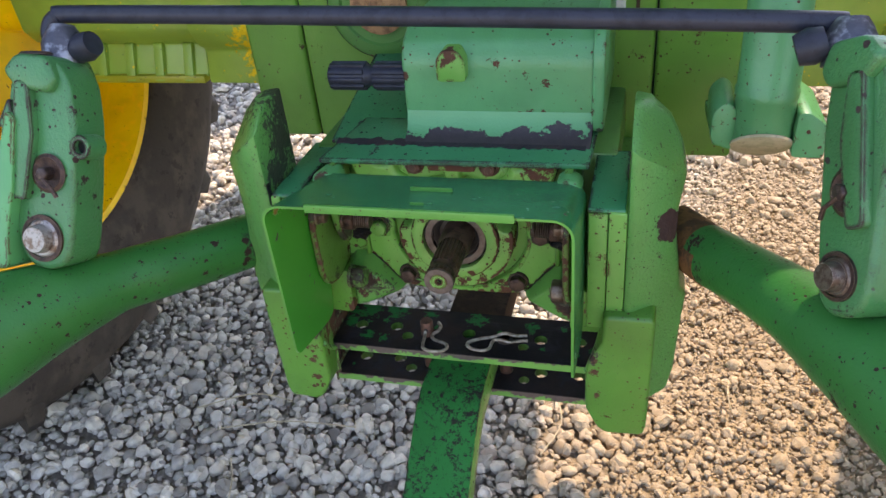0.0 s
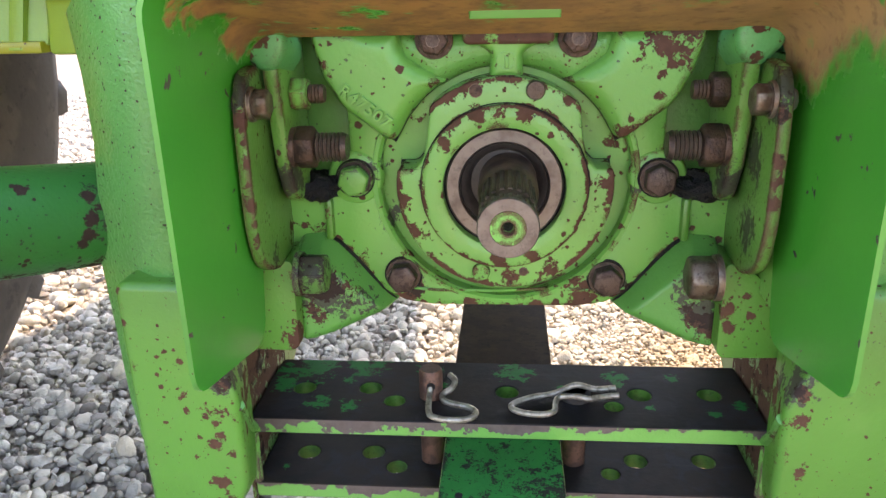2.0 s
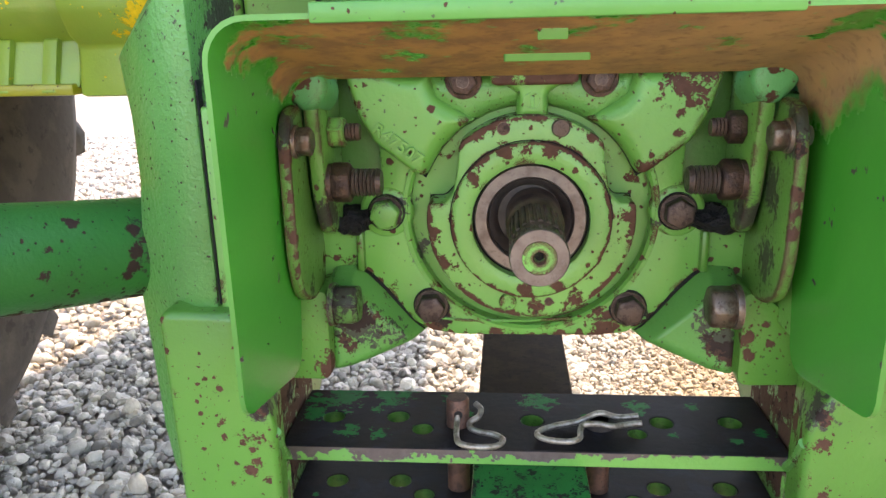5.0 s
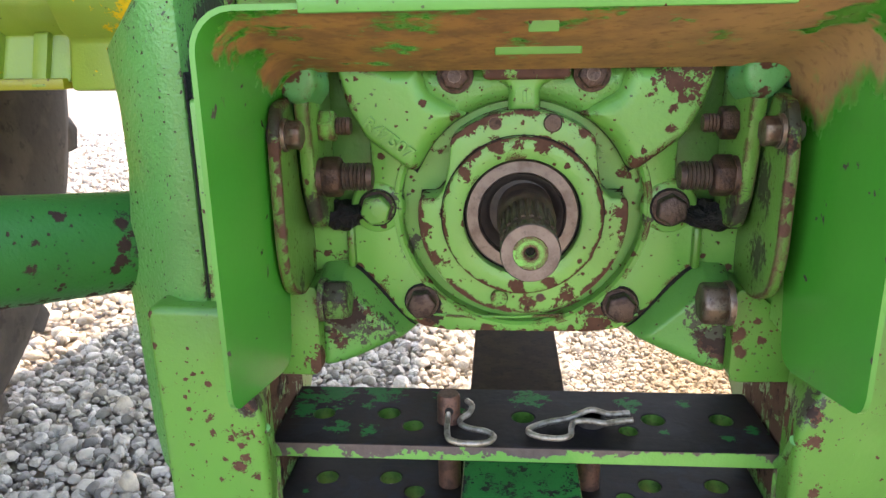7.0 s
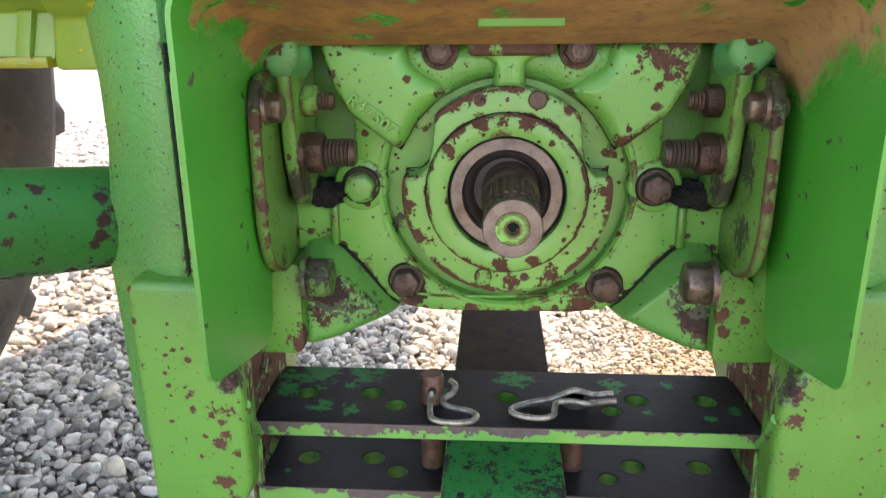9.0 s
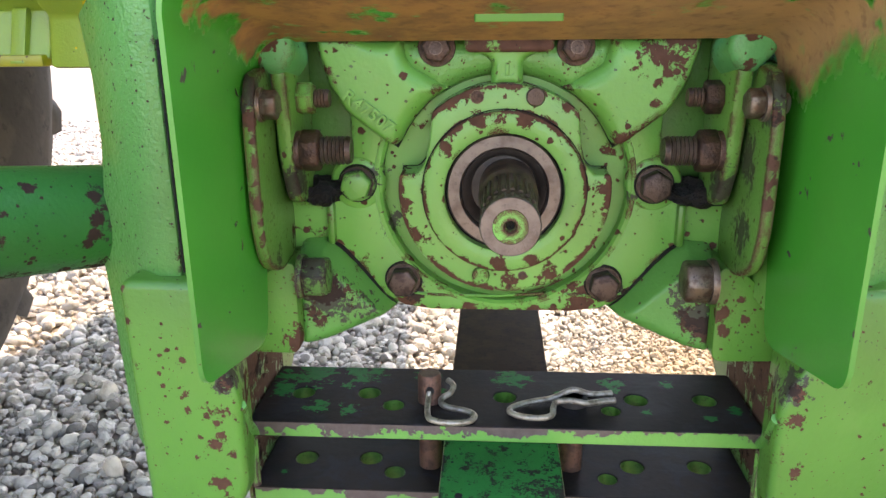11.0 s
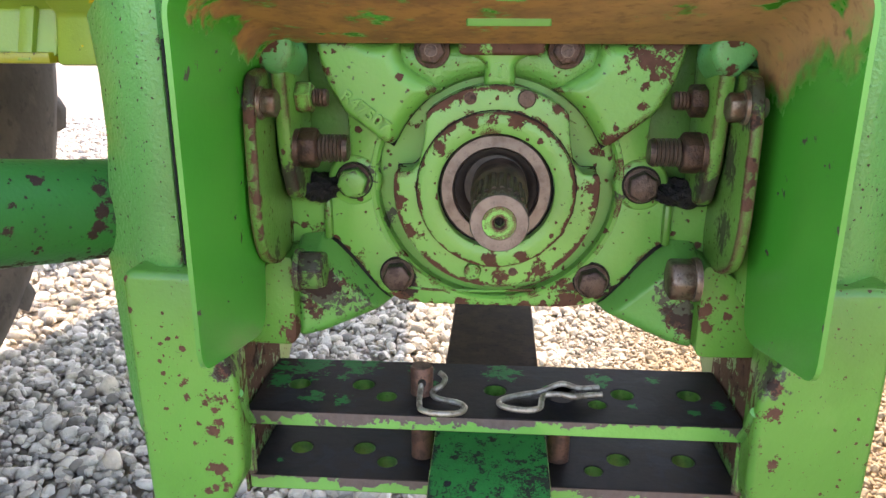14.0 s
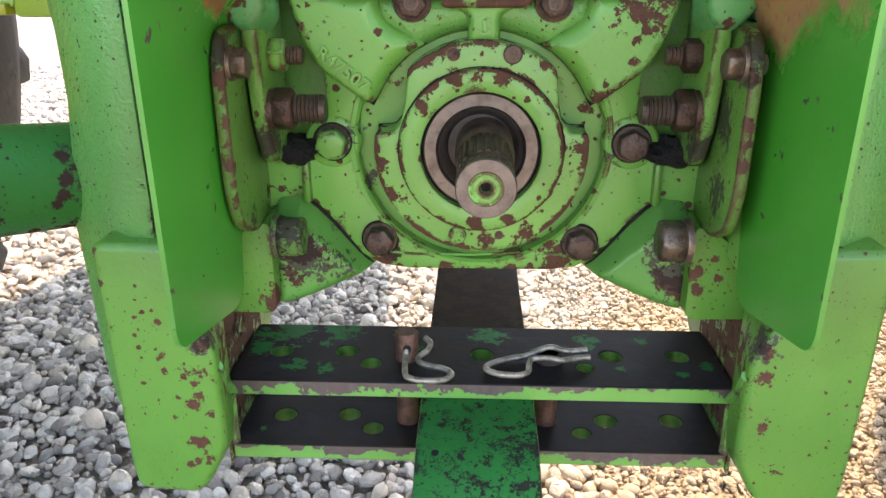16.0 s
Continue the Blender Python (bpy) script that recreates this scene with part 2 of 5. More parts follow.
m_arm = paint("arm_green_paint", (0.020, 0.150, 0.028), 0.75, 0.3, 0.25, rough=0.40, spec=0.32, fleck=0.0024, grit=0.8, bare=(0.050, 0.029, 0.024), stains=((-0.268, -0.040, 0.672, 0.022), (0.288, -0.050, 0.69, 0.022)),
              patches=[(-0.275 - 0.012 * k, -0.045 - 0.015 * k, 0.636 + 0.0022 * k, 0.015, 0.25) for k in range(10)]
              + [(-0.2635, -0.0518, 0.684, 0.0040, 1.3), (-0.2618, -0.056, 0.672, 0.0040, 1.5), (-0.2635, -0.0585, 0.661, 0.0036, 1.4), (-0.2675, -0.0620, 0.656, 0.0025, 1.4)]
              + [(-0.290, -0.080, 0.697, 0.0030, 1.4), (-0.2935, -0.081, 0.699, 0.0020, 1.4), (-0.289, -0.088, 0.6545, 0.0012, 1.5), (-0.2915, -0.088, 0.651, 0.0012, 1.5), (-0.294, -0.100, 0.685, 0.006, 0.1), (-0.297, -0.107, 0.671, 0.006, 0.1)]
              + [(0.286, -0.045, 0.70, 0.014), (0.318, -0.075, 0.720, 0.010, 0.4), (0.300, -0.050, 0.690, 0.008, 1.2)])
# yellow patches paint a sunlit reflection on the left inner end
m_axle = paint("axle_green_sunlit_paint", (0.235, 0.345, 0.040), 0.10, 0.0, 0.2, grit=0.1, bare=(0.75, 0.50, 0.02), patches=((-0.39, 0.33, 0.80, 0.045), (-0.40, 0.315, 0.84, 0.03)))
m_case = paint("yellow_green_paint", (0.110, 0.270, 0.036), 0.12, 0.1, 0.3, grit=0.15)
m_wall = paint("case_green_paint", (0.070, 0.215, 0.042), 0.12, 0.1, 0.3)
def worn_plate(name, islands):
    """Rubbed dark steel with the last islands of green paint: (x, y, radius), raggedly drawn out across the plate."""
    m, nt, bsdf = tree(name)
    co = coords(nt)
    broad, fine = noise_at(nt, co, 14.0, 4, 0.6), noise_at(nt, co, 160.0, 4, 0.6)
    col = mix(nt, step_up(nt, broad, 0.38, 0.62), (0.008, 0.0078, 0.0095), (0.030, 0.0195, 0.015))
    # bluish mottle: the steel's sheen painted into the base colour
    col = mix(nt, math_node(nt, "MULTIPLY", step_up(nt, noise_at(nt, co, 38.0, 5, 0.65, 0.6), 0.5, 0.66), 0.7), col, (0.026, 0.027, 0.036))
    col = mix(nt, math_node(nt, "MULTIPLY", fine, 0.5), col, (0.034, 0.026, 0.024))
    scratch = nt.nodes.new("ShaderNodeMapping")
    scratch.inputs["Scale"].default_value = (9.0, 150.0, 40.0)
    nt.links.new(co, scratch.inputs["Vector"])
    rub = step_up(nt, noise_at(nt, scratch.outputs[0], 1.0, 3), 0.62, 0.72)
    col = mix(nt, math_node(nt, "MULTIPLY", rub, 0.25), col, (0.060, 0.048, 0.045))
    drawn = nt.nodes.new("ShaderNodeMapping")
    drawn.inputs["Scale"].default_value = (110.0, 150.0, 90.0)
    nt.links.new(co, drawn.inputs["Vector"])
    ragged = math_node(nt, "MULTIPLY", math_node(nt, "SUBTRACT", noise_at(nt, drawn.outputs[0], 1.0, 7, 0.70), 0.5), 5.0)
    left = None
    for x, y, size in islands:
        d = nt.nodes.new("ShaderNodeVectorMath")
        d.operation = "DISTANCE"
        flat = nt.nodes.new("ShaderNodeVectorMath")
        flat.operation = "MULTIPLY"
        nt.links.new(co, flat.inputs[0])
        flat.inputs[1].default_value = (1, 1, 0)
        nt.links.new(flat.outputs[0], d.inputs[0])
        d.inputs[1].default_value = (x, y, 0)
        q = math_node(nt, "SUBTRACT", 1.0, step_up(nt, math_node(nt, "ADD", math_node(nt, "DIVIDE", d.outputs["Value"], size), ragged), 0.70, 0.76))
        left = q if left is None else math_node(nt, "MAXIMUM", left, q)
    rough = math_node(nt, "ADD", 0.46, math_node(nt, "MULTIPLY", broad, 0.25))
    if left is not None:
        col = mix(nt, left, col, mix(nt, fine, (0.008, 0.135, 0.030), (0.014, 0.20, 0.045)))
    nt.links.new(col, bsdf.inputs["Base Color"])
    nt.links.new(rough, bsdf.inputs["Roughness"])
    bsdf.inputs["Specular IOR Level"].default_value = 0.10
    bump(nt, bsdf, math_node(nt, "ADD", fine, left if left is not None else broad), 0.35, 0.0008)
    return m


def worn_edge(name, top, low, bias):
    """The plate's rear edge: green paint rubbed off from the top down, more so towards one end."""
    m, nt, bsdf = tree(name)
    co = coords(nt)
    xyz = nt.nodes.new("ShaderNodeSeparateXYZ")
    nt.links.new(co, xyz.inputs[0])
    up = math_node(nt, "DIVIDE", math_node(nt, "SUBTRACT", xyz.outputs["Z"], low), top - low)
    wave = math_node(nt, "ADD", math_node(nt, "MULTIPLY", math_node(nt, "SUBTRACT", noise_at(nt, co, 28.0, 3), 0.5), 2.6), math_node(nt, "MULTIPLY", math_node(nt, "SUBTRACT", noise_at(nt, co, 130.0, 4, 0.6), 0.5), 1.7))
    worn = math_node(nt, "ADD", math_node(nt, "ADD", up, wave), math_node(nt, "MULTIPLY", xyz.outputs["X"], bias))
    worn = step_up(nt, worn, 0.48, 0.54)
    bare = mix(nt, noise_at(nt, co, 150.0, 4), (0.060, 0.040, 0.034), (0.150, 0.110, 0.098))
    col = mix(nt, worn, mix(nt, noise_at(nt, co, 20.0, 3), (0.105, 0.30, 0.050), (0.15, 0.40, 0.085)), bare)
    nt.links.new(col, bsdf.inputs["Base Color"])
    nt.links.new(math_node(nt, "ADD", 0.36, math_node(nt, "MULTIPLY", worn, 0.2)), bsdf.inputs["Roughness"])
    bump(nt, bsdf, math_node(nt, "ADD", math_node(nt, "MULTIPLY", worn, -1.0), noise_at(nt, co, 300.0, 2)), 0.5, 0.001)
    return m


def foot_paint(name, base):
    """Paint of a casting's foot, worn to black primer up to a wandering ragged line."""
    m, nt, bsdf = tree(name)
    co = coords(nt)
    xyz = nt.nodes.new("ShaderNodeSeparateXYZ")
    nt.links.new(co, xyz.inputs[0])
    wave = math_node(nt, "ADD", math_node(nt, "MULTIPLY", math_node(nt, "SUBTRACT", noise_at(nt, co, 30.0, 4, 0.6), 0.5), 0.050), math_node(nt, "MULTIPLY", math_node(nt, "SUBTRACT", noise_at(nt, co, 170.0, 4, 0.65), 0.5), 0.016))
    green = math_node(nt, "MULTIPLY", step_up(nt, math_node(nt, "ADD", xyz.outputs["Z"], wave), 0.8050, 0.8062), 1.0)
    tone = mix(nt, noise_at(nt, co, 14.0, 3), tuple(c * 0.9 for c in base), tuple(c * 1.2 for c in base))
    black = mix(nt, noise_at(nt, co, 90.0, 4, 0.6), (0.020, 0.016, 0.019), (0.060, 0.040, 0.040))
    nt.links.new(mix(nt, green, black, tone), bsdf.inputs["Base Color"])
    nt.links.new(math_node(nt, "SUBTRACT", 0.6, math_node(nt, "MULTIPLY", green, 0.28)), bsdf.inputs["Roughness"])
    bump(nt, bsdf, math_node(nt, "ADD", green, math_node(nt, "MULTIPLY", noise_at(nt, co, 300.0, 2), 0.4)), 0.6, 0.0015)
    return m


m_plate_top = worn_plate("rubbed_plate_steel", ((-0.150, 0.036, 0.022), (-0.112, 0.040, 0.018), (-0.168, 0.008, 0.011), (-0.135, -0.016, 0.010), (-0.112, -0.018, 0.009), (-0.084, -0.014, 0.006), (0.010, 0.036, 0.015), (0.085, 0.028, 0.010), (0.150, -0.022, 0.0065), (0.172, -0.010, 0.006), (0.080, -0.012, 0.004), (-0.172, 0.030, 0.012), (-0.120, 0.018, 0.006), (-0.060, 0.038, 0.010), (0.105, -0.014, 0.004), (0.130, 0.030, 0.007), (0.045, 0.010, 0.005), (-0.045, 0.012, 0.005)))
m_plate_low = worn_plate("oily_plate_steel", ((-0.165, -0.02, 0.003),))
m_edge_top = worn_edge("rubbed_edge_paint", 0.5175, 0.505, -2.2)
m_edge_low = worn_edge("chipped_edge_paint", 0.4625, 0.450, 1.2)
m_bar = paint("worn_drawbar_paint", (0.012, 0.145, 0.030), 0.5, 0.6, 0.3, bare=(0.022, 0.02, 0.02), dark=0.27, soot_size=130.0, spec=0.10, rough=0.55)
scrapes = random.Random(11)
m_edge = paint("plate_edge_paint", (0.12, 0.34, 0.06), 0.9, 1.0, 0.3, bare=(0.105, 0.068, 0.056), patches=[(-0.165 + 0.33 * (k + scrapes.random()) / 11, -0.04, z + scrapes.choice((0.002, -0.008)), scrapes.uniform(0.005, 0.010)) for z in (0.513, 0.459) for k in range(11)])
m_yellow = paint("yellow_rim_paint", (1.0, 0.60, 0.006), 0.06, 0.1, 0.15, bare=(0.2, 0.09, 0.03), grit=0.08, spec=0.3)


def plain(name, base, rough, metal=0.0, scale=60.0, amount=0.35, relief=0.3, depth=0.0008, second=None, cut=(0.45, 0.62), wear=None):
    """Bare metal, rubber, grease or dust: two tones broken up by noise, with fine relief."""
    m, nt, bsdf = tree(name)
    co = coords(nt)
    n1, n2 = noise_at(nt, co, scale, 5, 0.6), noise_at(nt, co, scale * 5, 3)
    second = second or tuple(c * (1 - amount) for c in base)
    col = mix(nt, step_up(nt, n1, *cut), base, second)
    col = mix(nt, math_node(nt, "MULTIPLY", n2, amount * 0.6), col, tuple(c * 0.6 for c in base))
    pit = step_up(nt, noise_at(nt, co, scale * 3.2, 4, 0.7), 0.56, 0.64)
    col = mix(nt, math_node(nt, "MULTIPLY", pit, min(0.9, amount * 1.3)), col, tuple(c * 0.30 for c in base))
    if wear:
        # corners rubbed bright, unevenly
        rub = math_node(nt, "ADD", math_node(nt, "MULTIPLY", edge_mask(nt, 0.0014), 2.2), math_node(nt, "MULTIPLY", math_node(nt, "SUBTRACT", n2, 0.5), 0.9))
        col = mix(nt, math_node(nt, "MULTIPLY", step_up(nt, rub, 0.10, 0.34), 0.8), col, wear)
    nt.links.new(col, bsdf.inputs["Base Color"])
    bsdf.inputs["Metallic"].default_value = metal
    bsdf.inputs["Specular IOR Level"].default_value = 0.3
    nt.links.new(math_node(nt, "ADD", rough - 0.1, math_node(nt, "MULTIPLY", n1, 0.22)), bsdf.inputs["Roughness"])
    bump(nt, bsdf, math_node(nt, "ADD", n2, n1), relief, depth)
    return m


m_hole = plain("hole_paint", (0.075, 0.20, 0.030), 0.35, 0.0, 80, 0.4, second=(0.04, 0.12, 0.022))
m_steel = plain("grey_steel", (0.195, 0.168, 0.155), 0.38, 0.7, 75, 0.30, 0.4, 0.0005, second=(0.120, 0.094, 0.082), cut=(0.42, 0.70))
m_shaft = plain("oily_shaft_steel", (0.125, 0.080, 0.058), 0.40, 0.35, 70, 0.6, second=(0.038, 0.025, 0.019), wear=(0.20, 0.145, 0.11))
m_bolt = plain("dull_bolt_steel", (0.098, 0.068, 0.056), 0.36, 0.55, 130, 0.5, 0.6, 0.001, second=(0.050, 0.032, 0.027), wear=(0.21, 0.155, 0.115))
m_rust = plain("rusty_nut_steel", (0.100, 0.058, 0.042), 0.44, 0.45, 120, 0.6, 0.7, 0.0012, second=(0.042, 0.026, 0.022), wear=(0.21, 0.135, 0.09))
m_clip = plain("bright_clip_wire", (0.42, 0.37, 0.30), 0.42, 0.6, 160, 0.35, second=(0.22, 0.18, 0.14))
m_seal = plain("black_seal_rubber", (0.052, 0.043, 0.038), 0.36, 0.0, 90, 0.3)
# grease, and the black that draws shade and dirt in gaps and holes
m_grease_gap = plain("black_grease_and_gaps", (0.016, 0.014, 0.013), 0.6, 0.0, 150, 0.4, 0.9, 0.003)
m_rod = plain("black_coated_rod", (0.03, 0.032, 0.045), 0.42, 0.0, 50, 0.3)
m_boot = plain("galvanised_cap", (0.30, 0.31, 0.34), 0.42, 0.5, 45, 0.6, second=(0.06, 0.06, 0.075), cut=(0.42, 0.55))
m_tyre = plain("dusty_tyre_rubber", (0.050, 0.042, 0.035), 0.8, 0.0, 9, 0.4, 0.5, 0.002, second=(0.085, 0.070, 0.056))
m_brown = plain("brown_stain_and_shade_steel", (0.060, 0.030, 0.018), 0.75, 0.0, 50, 0.5, second=(0.09, 0.05, 0.03))
m_disc = plain("rusty_cover_iron", (0.42, 0.22, 0.10), 0.75, 0.1, 45, 0.4, second=(0.2, 0.10, 0.05))
m_label = plain("white_label", (0.72, 0.70, 0.62), 0.5, 0.0, 30, 0.2)
m_ink = plain("black_ink", (0.02, 0.02, 0.02), 0.5, 0.0, 30, 0.2)
m_straw = plain("dry_straw", (0.50, 0.42, 0.28), 0.8, 0.0, 40, 0.3)


def rust_under(name):
    """Underside of the hood: a rusty, dusty film that breaks off raggedly down the walls."""
    m, nt, bsdf = tree(name)
    co = coords(nt)
    xyz = nt.nodes.new("ShaderNodeSeparateXYZ")
    nt.links.new(co, xyz.inputs[0])
    n, f = noise_at(nt, co, 26.0, 5, 0.62), noise_at(nt, co, 130.0, 4, 0.6)
    h = math_node(nt, "ADD", xyz.outputs["Z"], math_node(nt, "MULTIPLY", math_node(nt, "SUBTRACT", n, 0.5), 0.07))
    h = math_node(nt, "ADD", h, math_node(nt, "MULTIPLY", math_node(nt, "SUBTRACT", xyz.outputs["X"], -0.05), 0.015))
    h = math_node(nt, "ADD", h, math_node(nt, "MULTIPLY", math_node(nt, "SUBTRACT", f, 0.5), 0.035))
    h = math_node(nt, "ADD", h, math_node(nt, "MULTIPLY", math_node(nt, "ADD", xyz.outputs["Y"], 0.06), 0.32))
    side = step_up(nt, xyz.outputs["X"], 0.06, 0.15)
    hard, soft_rim = step_up(nt, h, 0.766, 0.776), step_up(nt, math_node(nt, "ADD", h, math_node(nt, "MULTIPLY", side, 0.012)), 0.756, 0.782)
    film = math_node(nt, "ADD", math_node(nt, "MULTIPLY", hard, math_node(nt, "SUBTRACT", 1.0, side)), math_node(nt, "MULTIPLY", soft_rim, side))
    bald = step_up(nt, math_node(nt, "ADD", noise_at(nt, co, 17.0, 4, 0.6), math_node(nt, "MULTIPLY", math_node(nt, "ADD", xyz.outputs["Y"], 0.11), -1.6)), 0.62, 0.66)
    film = math_node(nt, "MULTIPLY", film, math_node(nt, "SUBTRACT", 1.0, bald))
    rust = mix(nt, step_up(nt, noise_at(nt, co, 40.0, 5, 0.6), 0.38, 0.66), (0.40, 0.205, 0.066), (0.235, 0.118, 0.050))
    pale = step_up(nt, math_node(nt, "ADD", xyz.outputs["X"], math_node(nt, "MULTIPLY", noise_at(nt, co, 9.0, 3), 0.2)), 0.05, 0.25)
    rust = mix(nt, math_node(nt, "MULTIPLY", pale, 0.5), rust, (0.44, 0.275, 0.135))
    rust = mix(nt, math_node(nt, "MULTIPLY", step_up(nt, f, 0.5, 0.7), 0.55), rust, (0.17, 0.085, 0.04))
    green = mix(nt, noise_at(nt, co, 8.0, 2), tuple(c * 0.85 for c in DEEP), tuple(c * 1.1 for c in DEEP))
    spots = step_up(nt, noise_at(nt, co, 62.0, 4, 0.62, 0.6), 0.672, 0.682)
    green = mix(nt, spots, green, (0.07, 0.06, 0.05))
    nt.links.new(mix(nt, film, green, rust), bsdf.inputs["Base Color"])
    nt.links.new(math_node(nt, "ADD", 0.27, math_node(nt, "MULTIPLY", film, 0.55)), bsdf.inputs["Roughness"])
    bump(nt, bsdf, math_node(nt, "ADD", film, math_node(nt, "MULTIPLY", f, 0.6)), 0.4, 0.001)
    return m


m_under = rust_under("rusty_hood_lining")


def stone_material():
    m, nt, bsdf = tree("gravel_stone")
    co = coords(nt)
    geo = nt.nodes.new("ShaderNodeNewGeometry")
    ramp = nt.nodes.new("ShaderNodeValToRGB")
    el = ramp.color_ramp.elements
    el[0].position, el[0].color = 0.0, (0.215, 0.192, 0.160, 1)
    el[1].position, el[1].color = 1.0, (0.80, 0.73, 0.61, 1)
    for p, c in ((0.3, (0.49, 0.445, 0.37, 1)), (0.6, (0.68, 0.62, 0.515, 1)), (0.85, (0.61, 0.53, 0.41, 1))):
        e = el.new(p)
        e.color = c
    nt.links.new(geo.outputs["Random Per Island"], ramp.inputs["Fac"])
    xyz = nt.nodes.new("ShaderNodeSeparateXYZ")
    nt.links.new(co, xyz.inputs[0])
    # sandy tan towards the sunlit right, with the sun's warmth painted in
    tan = step_up(nt, math_node(nt, "ADD", math_node(nt, "ADD", xyz.outputs["X"], math_node(nt, "MULTIPLY", math_node(nt, "SUBTRACT", xyz.outputs["Y"], 0.2), -0.30)), math_node(nt, "MULTIPLY", noise_at(nt, co, 3.0, 3), 0.5)), 0.05, 0.48)
    col = mix(nt, math_node(nt, "MULTIPLY", tan, 0.78), ramp.outputs["Color"], (0.40, 0.290, 0.160))
    n, f = noise_at(nt, co, 55.0, 4), noise_at(nt, co, 300.0, 3)
    col = mix(nt, math_node(nt, "MULTIPLY", step_up(nt, n, 0.4, 0.7), 0.36), col, (0.26, 0.215, 0.165))
    nt.links.new(col, bsdf.inputs["Base Color"])
    bsdf.inputs["Roughness"].default_value = 0.9
    bump(nt, bsdf, math_node(nt, "ADD", n, f), 0.8, 0.003)
    return m


def soil_material():
    m, nt, bsdf = tree("gravel_soil")
    co = coords(nt)
    vor = node(nt, "ShaderNodeTexVoronoi", Scale=34.0)
    nt.links.new(co, vor.inputs["Vector"])
    n, f = noise_at(nt, co, 6.0, 5), noise_at(nt, co, 120.0, 4)
    xyz = nt.nodes.new("ShaderNodeSeparateXYZ")
    nt.links.new(co, xyz.inputs[0])
    # soil warms over the same side, sunlight included in its tan
    tan = step_up(nt, math_node(nt, "ADD", math_node(nt, "ADD", xyz.outputs["X"], math_node(nt, "MULTIPLY", math_node(nt, "SUBTRACT", xyz.outputs["Y"], 0.2), -0.30)), math_node(nt, "MULTIPLY", noise_at(nt, co, 3.0, 3), 0.5)), 0.0, 0.7)
    col = mix(nt, tan, mix(nt, n, (0.22, 0.19, 0.155), (0.36, 0.32, 0.27)), mix(nt, n, (0.38, 0.295, 0.18), (0.50, 0.39, 0.25)))
    col = mix(nt, math_node(nt, "MULTIPLY", f, 0.4), col, (0.25, 0.19, 0.12))
    nt.links.new(col, bsdf.inputs["Base Color"])
    bsdf.inputs["Roughness"].default_value = 0.95
    h = math_node(nt, "ADD", math_node(nt, "MULTIPLY", vor.outputs["Distance"], -1.2), f)
    bump(nt, bsdf, h, 0.8, 0.012)
    return m


m_stone, m_soil = stone_material(), soil_material()


# ---- mesh helpers ----
from mathutils.geometry import delaunay_2d_cdt


def link(name, bm, material, parent=None, label="", smooth=40):
    me = bpy.data.meshes.new(name)
    bmesh.ops.recalc_face_normals(bm, faces=bm.faces[:])
    bm.to_mesh(me)
    bm.free()
    for p in me.polygons:
        p.use_smooth = True
    me.set_sharp_from_angle(angle=radians(smooth))
    for mm in (material if isinstance(material, (list, tuple)) else [material]):
        me.materials.append(mm)
    ob = new(name, me)
    if parent:
        ob.parent = parent
        base = Matrix.Identity(4)
        up = parent
        while up:
            base = up.matrix_basis @ base if up.parent is None else base
            up = up.parent
        if parent.parent is None:
            ob.matrix_parent_inverse = base.inverted()
    if label:
        ob["label"] = label
    return ob


def part(name, bm, material, parent, label="", smooth=40):
    return link(name, bm, material, parent, label, smooth)


def thing(name, at, label, category, group="", kind=""):
    ob = new(name)
    ob.empty_display_size = 0.02
    ob.location = at
    ob.matrix_basis = Matrix.Translation(at)
    return tagged(ob, label, category, group, kind)


def soften(bm, offset, seg=2, angle=30):
    if offset:
        es = [e for e in bm.edges if len(e.link_faces) == 2 and e.calc_face_angle(0) > radians(angle)]
        bmesh.ops.bevel(bm, geom=es, offset=offset, segments=seg, profile=0.5, affect="EDGES", clamp_overlap=True)
    return bm


AXES = {"x": lambda u, v, w: (w, u, v), "y": lambda u, v, w: (u, w, v), "z": lambda u, v, w: (u, v, w)}


def prism(outline, axis, a, b, bevel=0.0, seg=2, holes=(), bm=None):
    """A plate from an outline in the plane across the axis, from a to b, with holes through it."""
    bm = bm or bmesh.new()
    own = bmesh.new()
    place = AXES[axis]
    if holes:
        edges = []
        for loop in (outline, *holes):
            vs = [own.verts.new(place(u, v, a)) for u, v in loop]
            edges += [own.edges.new((vs[i - 1], vs[i])) for i in range(len(vs))]
        fill = bmesh.ops.triangle_fill(own, edges=edges, use_beauty=True)
        faces = [g for g in fill["geom"] if isinstance(g, bmesh.types.BMFace)]
    else:
        faces = [own.faces.new([own.verts.new(place(u, v, a)) for u, v in outline])]
    out = bmesh.ops.extrude_face_region(own, geom=faces)
    shift = Vector(place(0, 0, b)) - Vector(place(0, 0, a))
    for g in out["geom"]:
        if isinstance(g, bmesh.types.BMVert):
            g.co += shift
    bmesh.ops.recalc_face_normals(own, faces=own.faces[:])
    soften(own, bevel, seg)
    join(bm, own)
    return bm


def join(bm, other, m=None):
    me = bpy.data.meshes.new("tmp")
    other.to_mesh(me)
    other.free()
    if m is not None:
        me.transform(m)
    bm.from_mesh(me)
    bpy.data.meshes.remove(me)
    return bm


def block(x0, x1, y0, y1, z0, z1, bevel=0.002, seg=2, bm=None):
    return prism([(x0, z0), (x1, z0), (x1, z1), (x0, z1)], "y", y0, y1, bevel, seg, bm=bm)


